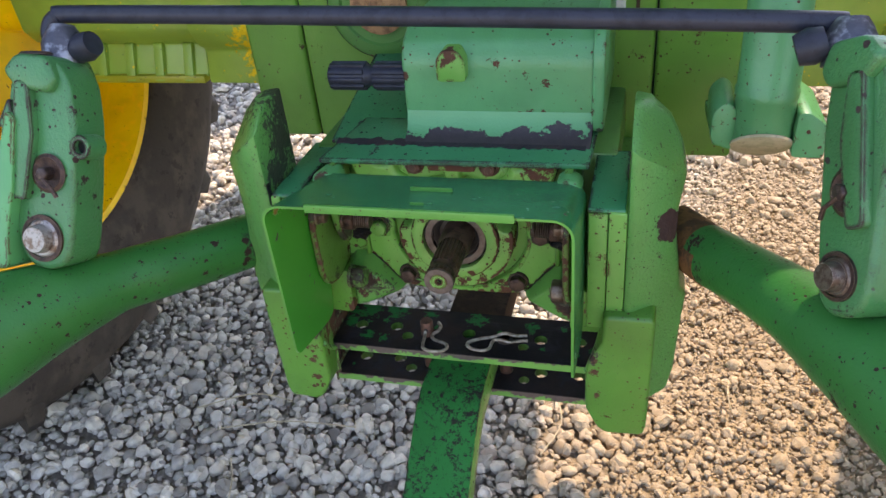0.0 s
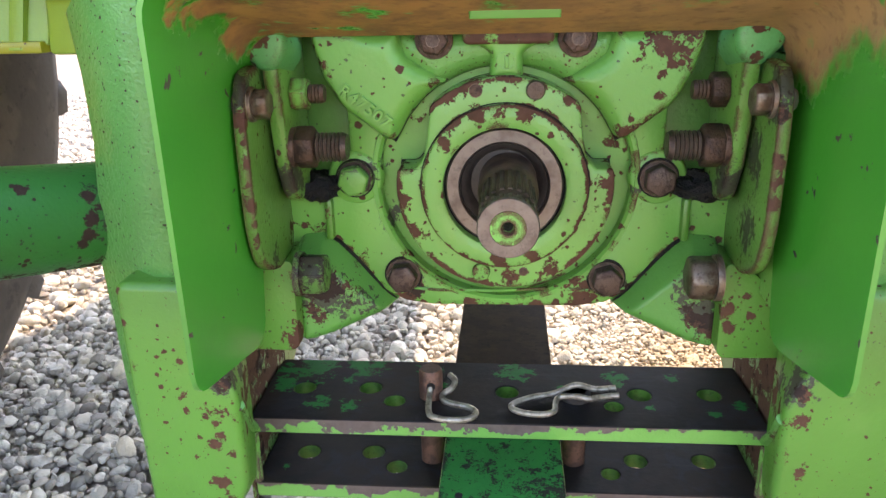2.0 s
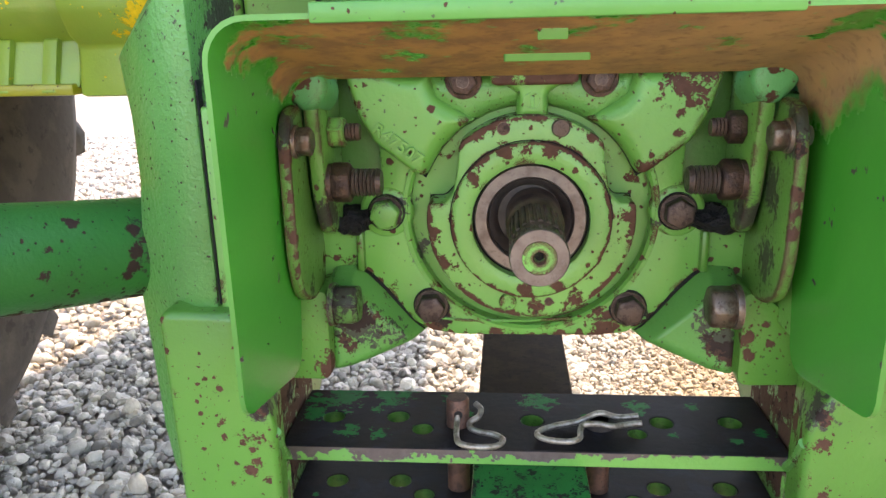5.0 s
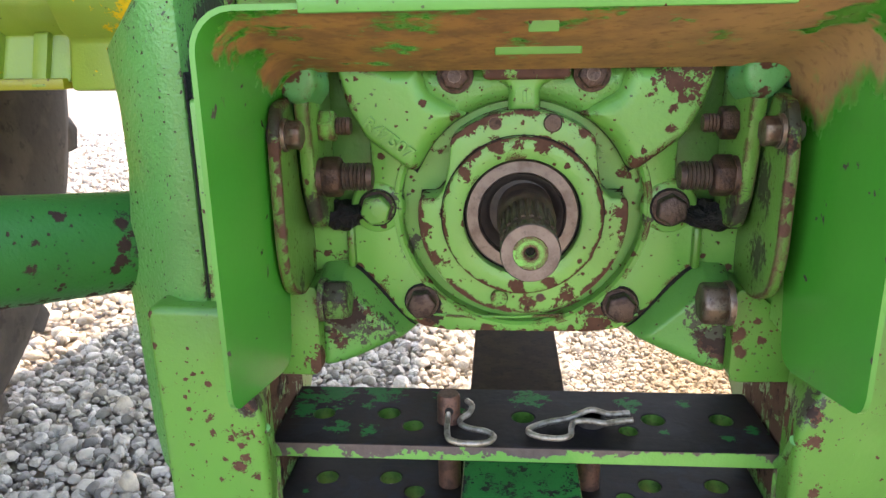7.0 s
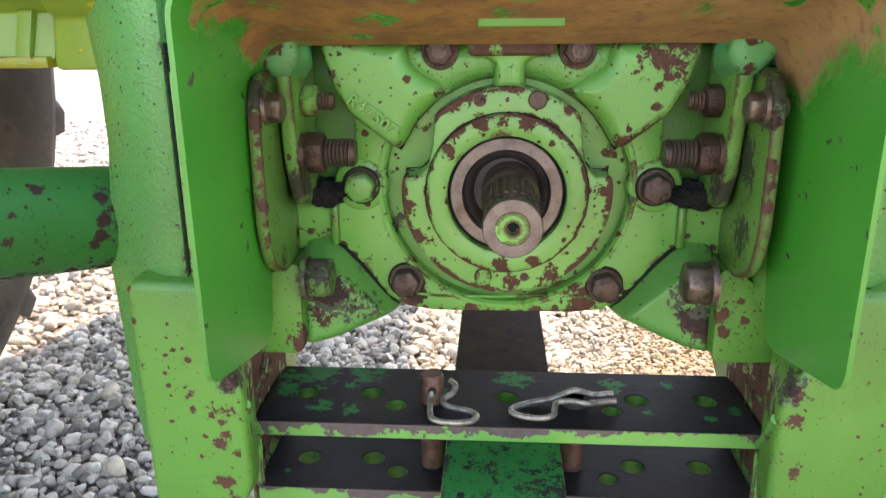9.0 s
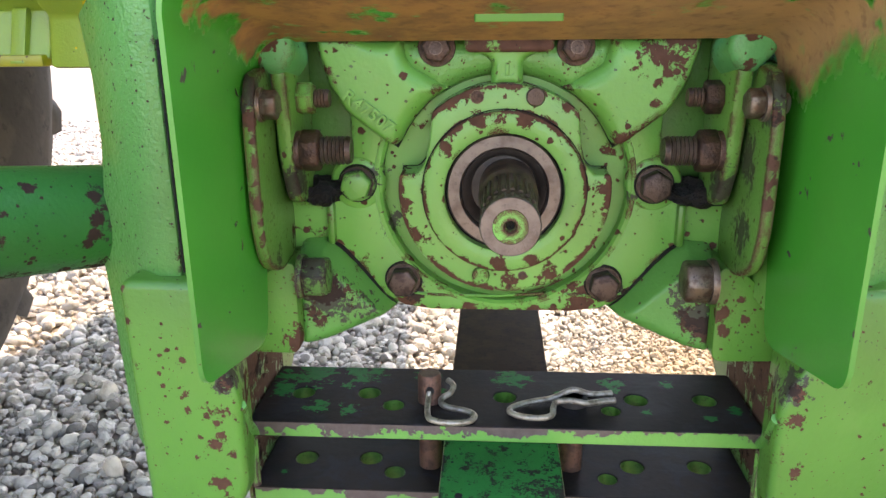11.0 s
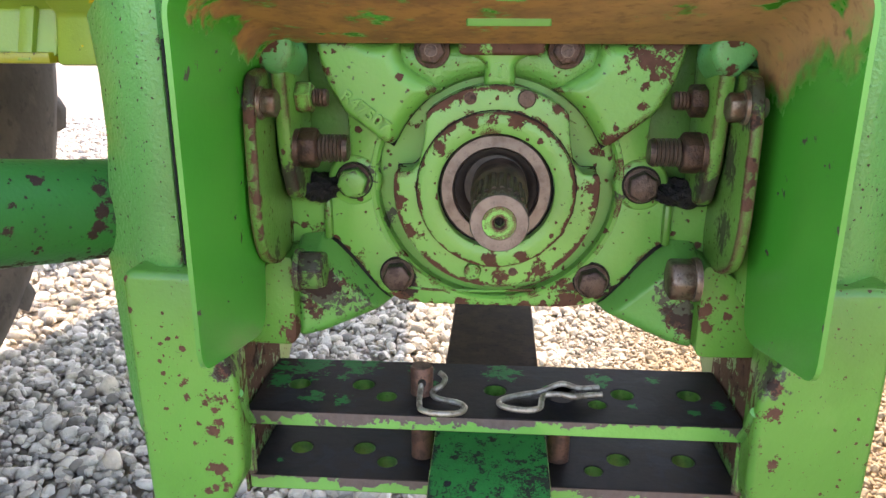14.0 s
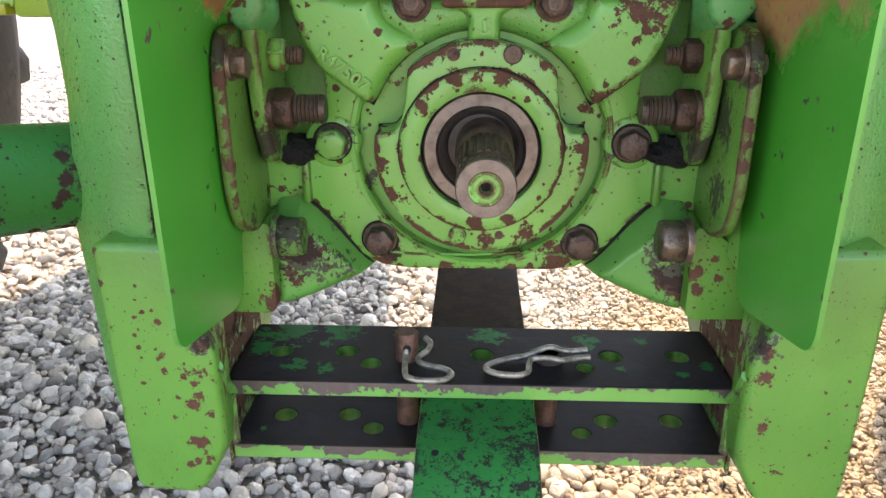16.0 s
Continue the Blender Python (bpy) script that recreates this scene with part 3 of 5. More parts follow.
def circle(cu, cv, r, n=24, a0=0.0, a1=360.0):
    full = abs(a1 - a0) >= 360
    steps = n if full else n - 1
    return [(cu + r * math.cos(radians(a0 + (a1 - a0) * i / steps)), cv + r * math.sin(radians(a0 + (a1 - a0) * i / steps))) for i in range(n)]


def rounded(pts, r, n=5):
    """The outline with its corners rounded."""
    out = []
    k = len(pts)
    for i in range(k):
        p, a, b = Vector(pts[i]), Vector(pts[i - 1]), Vector(pts[(i + 1) % k])
        da, db = (a - p), (b - p)
        d = min(r, da.length * 0.45, db.length * 0.45)
        s, e = p + da.normalized() * d, p + db.normalized() * d
        for j in range(n + 1):
            t = j / n
            q = s * (1 - t) ** 2 + p * 2 * t * (1 - t) + e * t * t
            out.append((q.x, q.y))
    return out


def lathe(profile, seg=32, m=None, bm=None):
    """A body turned about z from (radius, height) pairs; the ends are closed where the radius is 0."""
    own = bmesh.new()
    rings = []
    for r, h in profile:
        if r < 1e-6:
            rings.append([own.verts.new((0, 0, h))])
        else:
            rings.append([own.verts.new((r * math.cos(2 * math.pi * i / seg), r * math.sin(2 * math.pi * i / seg), h)) for i in range(seg)])
    for a, b in zip(rings, rings[1:]):
        for i in range(seg):
            q = [a[i % len(a)], a[(i + 1) % len(a)], b[(i + 1) % len(b)], b[i % len(b)]]
            q = [v for j, v in enumerate(q) if v not in q[:j]]
            if len(q) > 2:
                own.faces.new(q)
    bmesh.ops.recalc_face_normals(own, faces=own.faces[:])
    return join(bm or bmesh.new(), own, m)


def toward(x, y, z, axis):
    """A frame at the place whose z runs along the axis: -y to the rear of the tractor, +x or -x across it."""
    return Matrix.Translation((x, y, z)) @ Vector((0, 0, 1)).rotation_difference(Vector(axis)).to_matrix().to_4x4()


def hex_head(m, across, high, washer=0.0, wash_h=0.002, turn=0.0, bm=None, dome=0.12):
    """A hexagon head or nut with chamfered corners, on a washer."""
    bm = bm or bmesh.new()
    r = across / 2 / math.cos(radians(30))
    own = bmesh.new()
    base = wash_h if washer else 0.0
    lev = [(1.0, base), (1.0, base + high * (1 - dome)), (0.86, base + high)]
    rings = [[own.verts.new((r * k * math.cos(radians(60 * i + turn)), r * k * math.sin(radians(60 * i + turn)), h)) for i in range(6)] for k, h in lev]
    own.faces.new(rings[0][::-1])
    own.faces.new(rings[-1])
    for a, b in zip(rings, rings[1:]):
        for i in range(6):
            own.faces.new((a[i], a[(i + 1) % 6], b[(i + 1) % 6], b[i]))
    bmesh.ops.recalc_face_normals(own, faces=own.faces[:])
    soften(own, across * 0.03, 1, 20)
    join(bm, own, m)
    if washer:
        lathe([(0, 0), (washer, 0), (washer, wash_h * 0.7), (washer * 0.96, wash_h), (0, wash_h)], 24, m, bm)
    return bm


def thread(m, r, length, pitch=0.0025, bm=None):
    prof = [(0, 0)]
    k = int(length / pitch)
    for i in range(k):
        prof += [(r * 0.86, i * pitch), (r, (i + 0.5) * pitch)]
    prof += [(r * 0.84, length), (0, length)]
    return lathe(prof, 20, m, bm)


def sweep(points, radii, seg=12, flat=1.0, bm=None):
    """A tube along the points; radii: one or one each; flat: its height against its width."""
    own = bmesh.new()
    pts = [Vector(p) for p in points]
    radii = radii if isinstance(radii, (list, tuple)) else [radii] * len(pts)
    rings, side = [], None
    for i, p in enumerate(pts):
        d = (pts[min(i + 1, len(pts) - 1)] - pts[max(i - 1, 0)]).normalized()
        if side is None:
            side = d.cross(Vector((0, 0, 1)) if abs(d.z) < 0.9 else Vector((0, 1, 0))).normalized()
        side = (side - d * side.dot(d)).normalized()
        up = side.cross(d)
        rings.append([own.verts.new(p + (side * math.cos(2 * math.pi * j / seg) + up * flat * math.sin(2 * math.pi * j / seg)) * radii[i]) for j in range(seg)])
    for a, b in zip(rings, rings[1:]):
        for j in range(seg):
            own.faces.new((a[j], a[(j + 1) % seg], b[(j + 1) % seg], b[j]))
    own.faces.new(rings[0][::-1])
    own.faces.new(rings[-1])
    bmesh.ops.recalc_face_normals(own, faces=own.faces[:])
    return join(bm or bmesh.new(), own)


def smooth_line(pts, n=6):
    """A rounded line through the points."""
    p = [Vector(q) for q in pts]
    p = [p[0] * 2 - p[1], *p, p[-1] * 2 - p[-2]]
    out = []
    for i in range(1, len(p) - 2):
        for j in range(n):
            t = j / n
            out.append(0.5 * (2 * p[i] + (p[i + 1] - p[i - 1]) * t + (2 * p[i - 1] - 5 * p[i] + 4 * p[i + 1] - p[i + 2]) * t * t + (3 * p[i] - p[i - 1] - 3 * p[i + 1] + p[i + 2]) * t ** 3))
    return out + [p[-2]]


def flip(pts, s):
    return [(s * u, v) for u, v in pts]


REAR = (0, -1, 0)
PZ = 0.68

def resample(ring, gap):
    """Even spacing along a closed line of 2D points."""
    pts = np.array(ring + ring[:1])
    seg = np.hypot(*np.diff(pts, axis=0).T)
    at = np.concatenate([[0], np.cumsum(seg)])
    want = np.linspace(0, at[-1], max(12, int(at[-1] / gap)) + 1)[:-1]
    return np.stack([np.interp(want, at, pts[:, k]) for k in (0, 1)], axis=1)


def pillow(outline, back, front, radius, gap=0.0017):
    """A cast slab seen from the rear whose face rounds off softly; radius(x, z) is the rounding at the rim."""
    ring = resample(outline, gap)
    x, z = ring.T
    if np.sum(x * np.roll(z, -1) - np.roll(x, -1) * z) < 0:
        ring = ring[::-1]
    m = len(ring)
    size = np.array([radius(*p) for p in ring])
    for _ in range(6):
        size = (np.roll(size, 1) + 2 * size + np.roll(size, -1)) / 4
    nxt = np.roll(ring, -1, axis=0)
    gx, gz = np.meshgrid(np.arange(ring[:, 0].min(), ring[:, 0].max(), gap), np.arange(ring[:, 1].min(), ring[:, 1].max(), gap))
    gx = gx + (np.arange(gx.shape[0]) % 2)[:, None] * gap / 2
    grid = np.stack([gx.ravel(), gz.ravel()], axis=1)
    cross = (ring[None, :, 1] > grid[:, None, 1]) != (nxt[None, :, 1] > grid[:, None, 1])
    at = (nxt - ring)[None, :, 0] * (grid[:, None, 1] - ring[None, :, 1]) / np.where(cross, (nxt - ring)[None, :, 1], 1.0) + ring[None, :, 0]
    inside = (np.sum(cross & (grid[:, None, 0] < at), axis=1) % 2) == 1
    far = np.min(np.hypot(grid[:, None, 0] - ring[None, :, 0], grid[:, None, 1] - ring[None, :, 1]), axis=1)
    grid = grid[inside & (far > gap * 0.6)]
    pts = np.concatenate([ring, grid])
    res = delaunay_2d_cdt([Vector(p) for p in pts], [(i, (i + 1) % m) for i in range(m)], [], 1, 1e-7)
    bm = bmesh.new()
    rim = {}
    verts = []
    for k, p in enumerate(res[0]):
        near = np.hypot(ring[:, 0] - p[0], ring[:, 1] - p[1])
        w = 1 / (near + 0.002) ** 4
        r = float(np.sum(w * size) / np.sum(w))
        q = max(0.0, 1 - max(0.0, float(near.min()) - (0.0 if near.min() < 1e-6 else gap * 0.15)) / r)
        drop = min(r, abs(front - back) * 0.95) * (1 - math.sqrt(max(0.0, 1 - q * q)))
        verts.append(bm.verts.new((p[0], front + drop, p[1])))
        if near.min() < 1e-6:
            rim[int(near.argmin())] = verts[-1]
    for f in res[2]:
        bm.faces.new([verts[i] for i in f])
    low = [bm.verts.new((x, back, z)) for x, z in ring]
    for i in range(m):
        k = (i + 1) % m
        if i in rim and k in rim:
            bm.faces.new((low[i], low[k], rim[k], rim[i]))
    bmesh.ops.recalc_face_normals(bm, faces=bm.faces[:])
    return bm


# ---- ground ----
def ground():
    bm = bmesh.new()
    a, b = -900, 900
    bm.faces.new([bm.verts.new((x, y, -0.012)) for x, y in ((a, a), (b, a), (b, b), (a, b))])
    tagged(link("ground", bm, m_soil), "dusty gravel yard, grey-brown soil between the stones", "ground", kind="structure")


ground()


def icosphere(sub):
    bm = bmesh.new()
    bmesh.ops.create_icosphere(bm, subdivisions=sub, radius=1.0)
    v = np.array([x.co[:] for x in bm.verts])
    f = np.array([[w.index for w in p.verts] for p in bm.faces])
    bm.free()
    return v, f


def stone_shapes(sub, k, rng):
    v, f = icosphere(sub)
    shapes = []
    for _ in range(k):
        w = v.copy()
        for _ in range(7):
            d = rng.normal(size=3)
            d /= np.linalg.norm(d)
            cut = rng.uniform(0.5, 0.85)
            over = np.maximum(w @ d - cut, 0)
            w = w - over[:, None] * d * 0.9
        w += rng.normal(scale=0.05, size=w.shape)
        shapes.append(w)
    return shapes, f


def gravel(name, label, spots, sub, rng):
    shapes, f = stone_shapes(sub, 16, rng)
    nv, nf = len(shapes[0]), len(f)
    k = len(spots)
    verts, faces = np.empty((k * nv, 3)), np.empty((k * nf, 3), dtype=np.int64)
    for i, (x, y, z, size) in enumerate(spots):
        s = shapes[rng.integers(16)] * np.array([1, rng.uniform(0.7, 1.0), rng.uniform(0.5, 0.8)]) * size
        q = rng.normal(size=4) * np.array([1, 0.25, 0.25, 1])
        q /= np.linalg.norm(q)
        a, b, c, d = q
        r = np.array([[1 - 2 * (c * c + d * d), 2 * (b * c - a * d), 2 * (b * d + a * c)],
                      [2 * (b * c + a * d), 1 - 2 * (b * b + d * d), 2 * (c * d - a * b)],
                      [2 * (b * d - a * c), 2 * (c * d + a * b), 1 - 2 * (b * b + c * c)]])
        verts[i * nv:(i + 1) * nv] = s @ r.T + (x, y, z)
        faces[i * nf:(i + 1) * nf] = f + i * nv
    me = bpy.data.meshes.new(name)
    me.vertices.add(k * nv)
    me.vertices.foreach_set("co", verts.ravel())
    me.loops.add(k * nf * 3)
    me.loops.foreach_set("vertex_index", faces.ravel())
    me.polygons.add(k * nf)
    me.polygons.foreach_set("loop_start", np.arange(0, k * nf * 3, 3))
    me.update(calc_edges=True)
    me.validate()
    me.polygons.foreach_set("use_smooth", np.repeat(rng.random(k) < 0.45, nf))
    me.materials.append(m_stone)
    return tagged(new(name, me), label, "gravel", kind="stuff")


def scatter(x0, x1, y0, y1, gap, small, large, rng, skip=None, sunk=0.0):
    spots = []
    for x in np.arange(x0, x1, gap):
        for y in np.arange(y0, y1, gap):
            px, py = x + rng.uniform(-0.5, 0.5) * gap, y + rng.uniform(-0.5, 0.5) * gap
            if skip and skip(px, py):
                continue
            size = small + (large - small) * rng.random() ** 2.6
            spots.append((px, py, size * (rng.uniform(-0.1, 0.5) - sunk) - 0.004, size))
    return spots


rng = np.random.default_rng(4)
sandy = lambda x, y: x > 0.16 + 0.10 * math.sin(5 * y) + 0.05 * math.sin(17 * y + 3 * x)
NEAR = (-1.15, 1.0, -0.35, 1.55)
gravel("gravel", "grey and tan crushed stones lying loose on the yard",
       scatter(*NEAR, 0.0175, 0.0075, 0.022, rng, sandy) + scatter(*NEAR, 0.13, 0.020, 0.031, rng, sandy)
       + scatter(0.02, NEAR[1], NEAR[2], NEAR[3], 0.0115, 0.0040, 0.0125, rng, lambda x, y: not sandy(x, y), 0.2) + scatter(0.1, NEAR[1], NEAR[2], NEAR[3], 0.075, 0.014, 0.026, rng, None, 0.3), 2, rng)
inside = lambda x, y: NEAR[0] < x < NEAR[1] and NEAR[2] < y < NEAR[3]
gravel("gravel", "grey and tan crushed stones spread over the yard",
       scatter(-4.2, 2.2, -0.7, 5.6, 0.030, 0.012, 0.034, rng, inside), 1, rng)


def straw(points):
    bm = sweep(smooth_line(points), 0.0016, 6)
    tagged(link("straw", bm, m_straw), "dry pale straw stalk lying on the gravel", "straw", "straws on the gravel")


straw([(-0.62, 0.20, 0.022), (-0.48, 0.235, 0.03), (-0.33, 0.25, 0.022)])
straw([(-0.50, -0.02, 0.02), (-0.52, 0.06, 0.03), (-0.56, 0.13, 0.02)])
straw([(-0.703, 0.245, 0.024), (-0.61, 0.291, 0.032), (-0.556, 0.303, 0.03), (-0.496, 0.299, 0.024)])
straw([(-0.574, 0.339, 0.022), (-0.574, 0.377, 0.034), (-0.576, 0.411, 0.028)])
straw([(0.42, 0.484, 0.024), (0.417, 0.445, 0.034), (0.424, 0.41, 0.022)])
straw([(0.06, 0.24, 0.022), (0.09, 0.32, 0.03), (0.07, 0.42, 0.02)])

# ---- unseen shade casters above, in place of the tractor body ----
def cab():
    """Unseen slabs in place of the cab, added to keep the sun off the hitch."""
    t = thing("cab_shade_caster", (-0.2, 0.6, 1.5), "unseen green slabs in place of the tractor cab, shaped to shade hitch and ground", "tractor cab")
    high = Vector((SUN.x, SUN.y)) * 1.5 / SUN.z
    # wanted ground shadow outline, with a slot for sun on the right arm
    pan = [(0.9, -0.9), (0.9, -0.640), (0.140, -0.640), (0.088, -0.510), (0.26, -0.496), (0.26, -0.46), (0.10, -0.42), (0.075, -0.2), (0.06, 0.14), (0.045, 0.36), (-0.085, 0.735), (-0.19, 0.86), (-0.20, 1.05), (-0.222, 1.30), (-0.24, 1.50), (-1.05, 1.50), (-1.11, 1.32), (-1.19, 1.06), (-1.23, 0.95), (-2.1, 0.90), (-2.1, -0.9)]
    part("shade_pan", prism([(x + high.x, y + high.y) for x, y in pan], "z", 1.50, 1.56, 0.01), m_wall, t)
    # second unseen slab, added only to shade the far left ground
    guard = [(-1.34, 1.82), (-1.51, 1.66), (-2.3, 1.55), (-2.3, 2.7), (-1.3, 2.7)]
    part("shade_plate", prism([(x + high.x, y + high.y) for x, y in guard], "z", 1.50, 1.56, 0.01), m_wall, t)
    # unseen upright panel, added as a sky blocker
    part("rear_panel", block(-0.8, 0.5, 0.45, 0.50, 1.55, 2.6, 0.01), m_wall, t)


cab()

# ---- power take-off housing ----
m_ret = paint("retainer_green_paint", (0.155, 0.375, 0.080), 0.6, 0.5, 0.25, rings=((0.0705, 0.0045, 0.30), (0.0545, 0.0032, 0.30)), patches=(
    (-0.067, -0.011, 0.668, 0.007), (-0.060, -0.011, 0.648, 0.006), (0.066, -0.011, 0.684, 0.006), (0.067, -0.011, 0.664, 0.006), (-0.036, -0.011, 0.740, 0.0055), (0.042, -0.011, 0.738, 0.005), (0.004, -0.011, 0.613, 0.007), (0.034, -0.011, 0.622, 0.006),
    (-0.018, -0.017, 0.729, 0.006), (-0.004, -0.017, 0.729, 0.006), (0.012, -0.017, 0.729, 0.006), (-0.040, -0.017, 0.712, 0.006), (0.020, -0.017, 0.633, 0.006), (-0.004, -0.017, 0.631, 0.006)))
m_wing = paint("wing_green_paint", GREEN, 0.45, 0.8, 0.26, patches=((0.102, -0.006, 0.768, 0.026, 0.34), (0.115, -0.006, 0.778, 0.010), (0.104, -0.006, 0.757, 0.004), (0.098, -0.006, 0.752, 0.0035), (0.088, -0.006, 0.716, 0.009), (0.081, -0.005, 0.712, 0.008), (0.095, -0.005, 0.7225, 0.008), (0.073, -0.004, 0.708, 0.007), (0.100, -0.006, 0.727, 0.005), (0.098, -0.006, 0.738, 0.004)))
m_letters = paint("letter_paint", (0.150, 0.40, 0.075), 0.1, 0.0, 0.2, grit=0.0)
m_worn_lug = paint("worn_lug_paint", GREEN, 0.6, 0.9, 0.25, patches=((-0.018, -0.010, 0.777, 0.010, 1.3), (0.0, -0.010, 0.776, 0.008, 1.2), (0.020, -0.010, 0.777, 0.010, 1.3)))
m_flange_bolt = paint("flange_bolt_paint", (0.11, 0.30, 0.055), 1.5, 1.1, 0.3, fleck=0.0022, bare=(0.060, 0.042, 0.036))
m_sandy = paint("rough_cast_paint", (0.105, 0.31, 0.064), 1.6, 0.1, 0.7, fleck=0.0009)


def pto_housing():
    t = thing("pto_housing", (0, 0.02, 0.585), "chipped green cast-iron power take-off housing with bolted cover", "pto housing")
    # lower plate with its two arms and the round pocket behind the bearing retainer
    half = [(0.0, 0.585), (0.052, 0.585), (0.072, 0.588), (0.086, 0.596), (0.106, 0.622), (0.117, 0.634), (0.128, 0.641), (0.139, 0.637), (0.158, 0.627),
            (0.163, 0.640), (0.163, 0.664), (0.150, 0.668), (0.125, 0.668), (0.108, 0.674), (0.1065, 0.70), (0.1075, 0.735), (0.112, 0.7805)]
    out = half + [(-x, z) for x, z in half[::-1][:-1]]
    plate = part("lower_plate", prism(out, "y", 0.010, 0.045, 0.003, 2, holes=[circle(0, PZ, 0.0865, 56)]), m_cast, t)
    part("pocket", prism(circle(0, PZ, 0.088, 48), "y", 0.0215, 0.044), m_cast, t)
    part("pocket_rim", lathe([(0.0865, -0.004), (0.0865, 0.0), (0.0885, 0.0022), (0.0915, 0.002), (0.0935, -0.004)], 64, toward(0, 0.0105, PZ, REAR)), m_cast, t)
    for s in (-1, 1):
        part("arm_rib", block(s * 0.1235 - 0.003, s * 0.1235 + 0.003, 0.004, 0.014, 0.637, 0.668, 0.0025), m_leg, t)
        # cover wings
        arc = circle(0, PZ, 0.0780, 12, 149, 119)
        wing = [(-0.068, 0.7805), (-0.124, 0.7805), (-0.1245, 0.775), (-0.118, 0.752), (-0.107, 0.733), (-0.0735, 0.7080)] + arc + [(-0.044, 0.752), (-0.064, 0.764), (-0.068, 0.775)]
        outer = lambda x, z: 0.0035 if abs(x) > 0.0735 + 0.30 * (z - 0.708) else 0.0125
        part("cover_wing", pillow(rounded(flip(wing, -s), 0.006, 4), 0.034, -0.006, outer), m_cast if s < 0 else m_wing, t)
        cx, cz = sum(u for u, v in wing) / len(wing), sum(v for u, v in wing) / len(wing)
        # dark outline round the wing, drawn for its shadow gap and dirt
        part("joint", prism(flip([(cx + (u - cx) * 1.03, min(0.7803, cz + (v - cz) * 1.035)) for u, v in wing], -s), "y", 0.0085, 0.012), m_grease_gap, t)
        # dark line painting the arm's gap shade together with its dirt
        part("arm_joint", sweep([(s * 0.0785, 0.0125, 0.5895), (s * 0.087, 0.0125, 0.5955), (s * 0.097, 0.0125, 0.6095), (s * 0.107, 0.0125, 0.622), (s * 0.118, 0.0125, 0.6335), (s * 0.1285, 0.0125, 0.6400)], [0.0005, 0.0012, 0.0016, 0.0017, 0.0017, 0.0010], 6), m_grease_gap, t, "dark line of dirt and gap shade along the joint")
        bolt = part("bolt", hex_head(toward(s * 0.0455, 0.002, 0.7745, REAR), 0.017, 0.008, 0.0125, 0.002, 10 * s), m_rust, t, "rusty cover bolt")
        part("socket", lathe([(0, 0), (0.0045, 0), (0.0045, 0.0006), (0, 0.0006)], 14, toward(s * 0.0455, -0.0082, 0.7745, REAR)), m_bolt, bolt)
    # sunk floor between the wings, rounded off towards the retainer
    floor_arc = circle(0, PZ, 0.0765, 24, 125, 55)
    part("cover_floor", pillow([(-0.072, 0.7805), (-0.072, 0.7605)] + floor_arc + [(0.072, 0.7605), (0.072, 0.7805)], 0.034, 0.002, lambda x, z: 0.013), m_sandy, t)
    part("cover_fillet", prism(circle(0, PZ, 0.0690, 36, 147, 33) + circle(0, PZ, 0.0800, 36, 33, 147), "y", 0.0150, 0.034), m_cast, t)
    neck = rounded([(-0.010, 0.749), (0.012, 0.749), (0.011, 0.766), (0.026, 0.774), (0.028, 0.7808), (-0.026, 0.7808), (-0.024, 0.774), (-0.009, 0.766)], 0.004, 3)
    part("cover_neck", pillow(neck, 0.016, -0.004, lambda x, z: 0.0055, 0.0013), m_cast, t)
    part("cover_lug", prism(rounded([(-0.027, 0.7715), (0.031, 0.7715), (0.031, 0.7825), (-0.027, 0.7825)], 0.005, 4), "y", -0.010, 0.012, 0.003, 3), m_worn_lug, t)
    part("cast_mark", lathe([(0.0062, 0), (0.0062, 0.0012), (0.0048, 0.0012), (0.0048, 0)], 24, toward(0.001, -0.004, 0.7605, REAR)), m_cast, t)
    part("cast_mark", block(-0.0003, 0.0023, -0.0052, -0.0035, 0.7565, 0.7645, 0.0005), m_cast, t)
    # bearing retainer: round with two steps in its sides
    r = 0.0722
    up, low = circle(0, PZ, r, 22, 48, 132), circle(0, PZ, r, 44, 170.5, 369.5)
    shape = up + [(-0.0505, 0.713), (-0.0535, 0.699), (-0.060, 0.692)] + low + [(0.060, 0.692), (0.0535, 0.699), (0.0505, 0.713)]
    ret = part("bearing_retainer", prism(shape, "y", -0.011, 0.032, 0.0022, 2, holes=[circle(0, PZ, 0.0405, 48)]), m_ret, t, "chipped green round bearing retainer")
    # dark rim behind the retainer imitates a shadow gap with dirt
    part("joint", prism([(x * 1.014, PZ + (z - PZ) * 1.014) for x, z in shape], "y", 0.0195, 0.0305), m_grease_gap, ret)
    part("raised_ring", lathe([(0.0405, -0.002), (0.0405, 0.0052), (0.0415, 0.006), (0.0535, 0.006), (0.0548, 0.005), (0.0552, -0.002)], 72, toward(0, -0.011, PZ, REAR)), m_ret, ret)
    # black ring that draws the groove's shade and dirt
    part("groove", lathe([(0.0553, 0.0), (0.0553, 0.0007), (0.0560, 0.0007), (0.0560, 0)], 64, toward(0, -0.0108, PZ, REAR)), m_grease_gap, ret)
    for s, x, z in ((1, 0.0195, 0.7435), (-1, -0.0155, 0.6205)):
        part("plug", lathe([(0, 0), (0.0062, 0), (0.0062, 0.0016), (0.0054, 0.0028), (0, 0.0032)], 20, toward(x, -0.0112, z, REAR)), m_bolt if s > 0 else m_chip, ret)
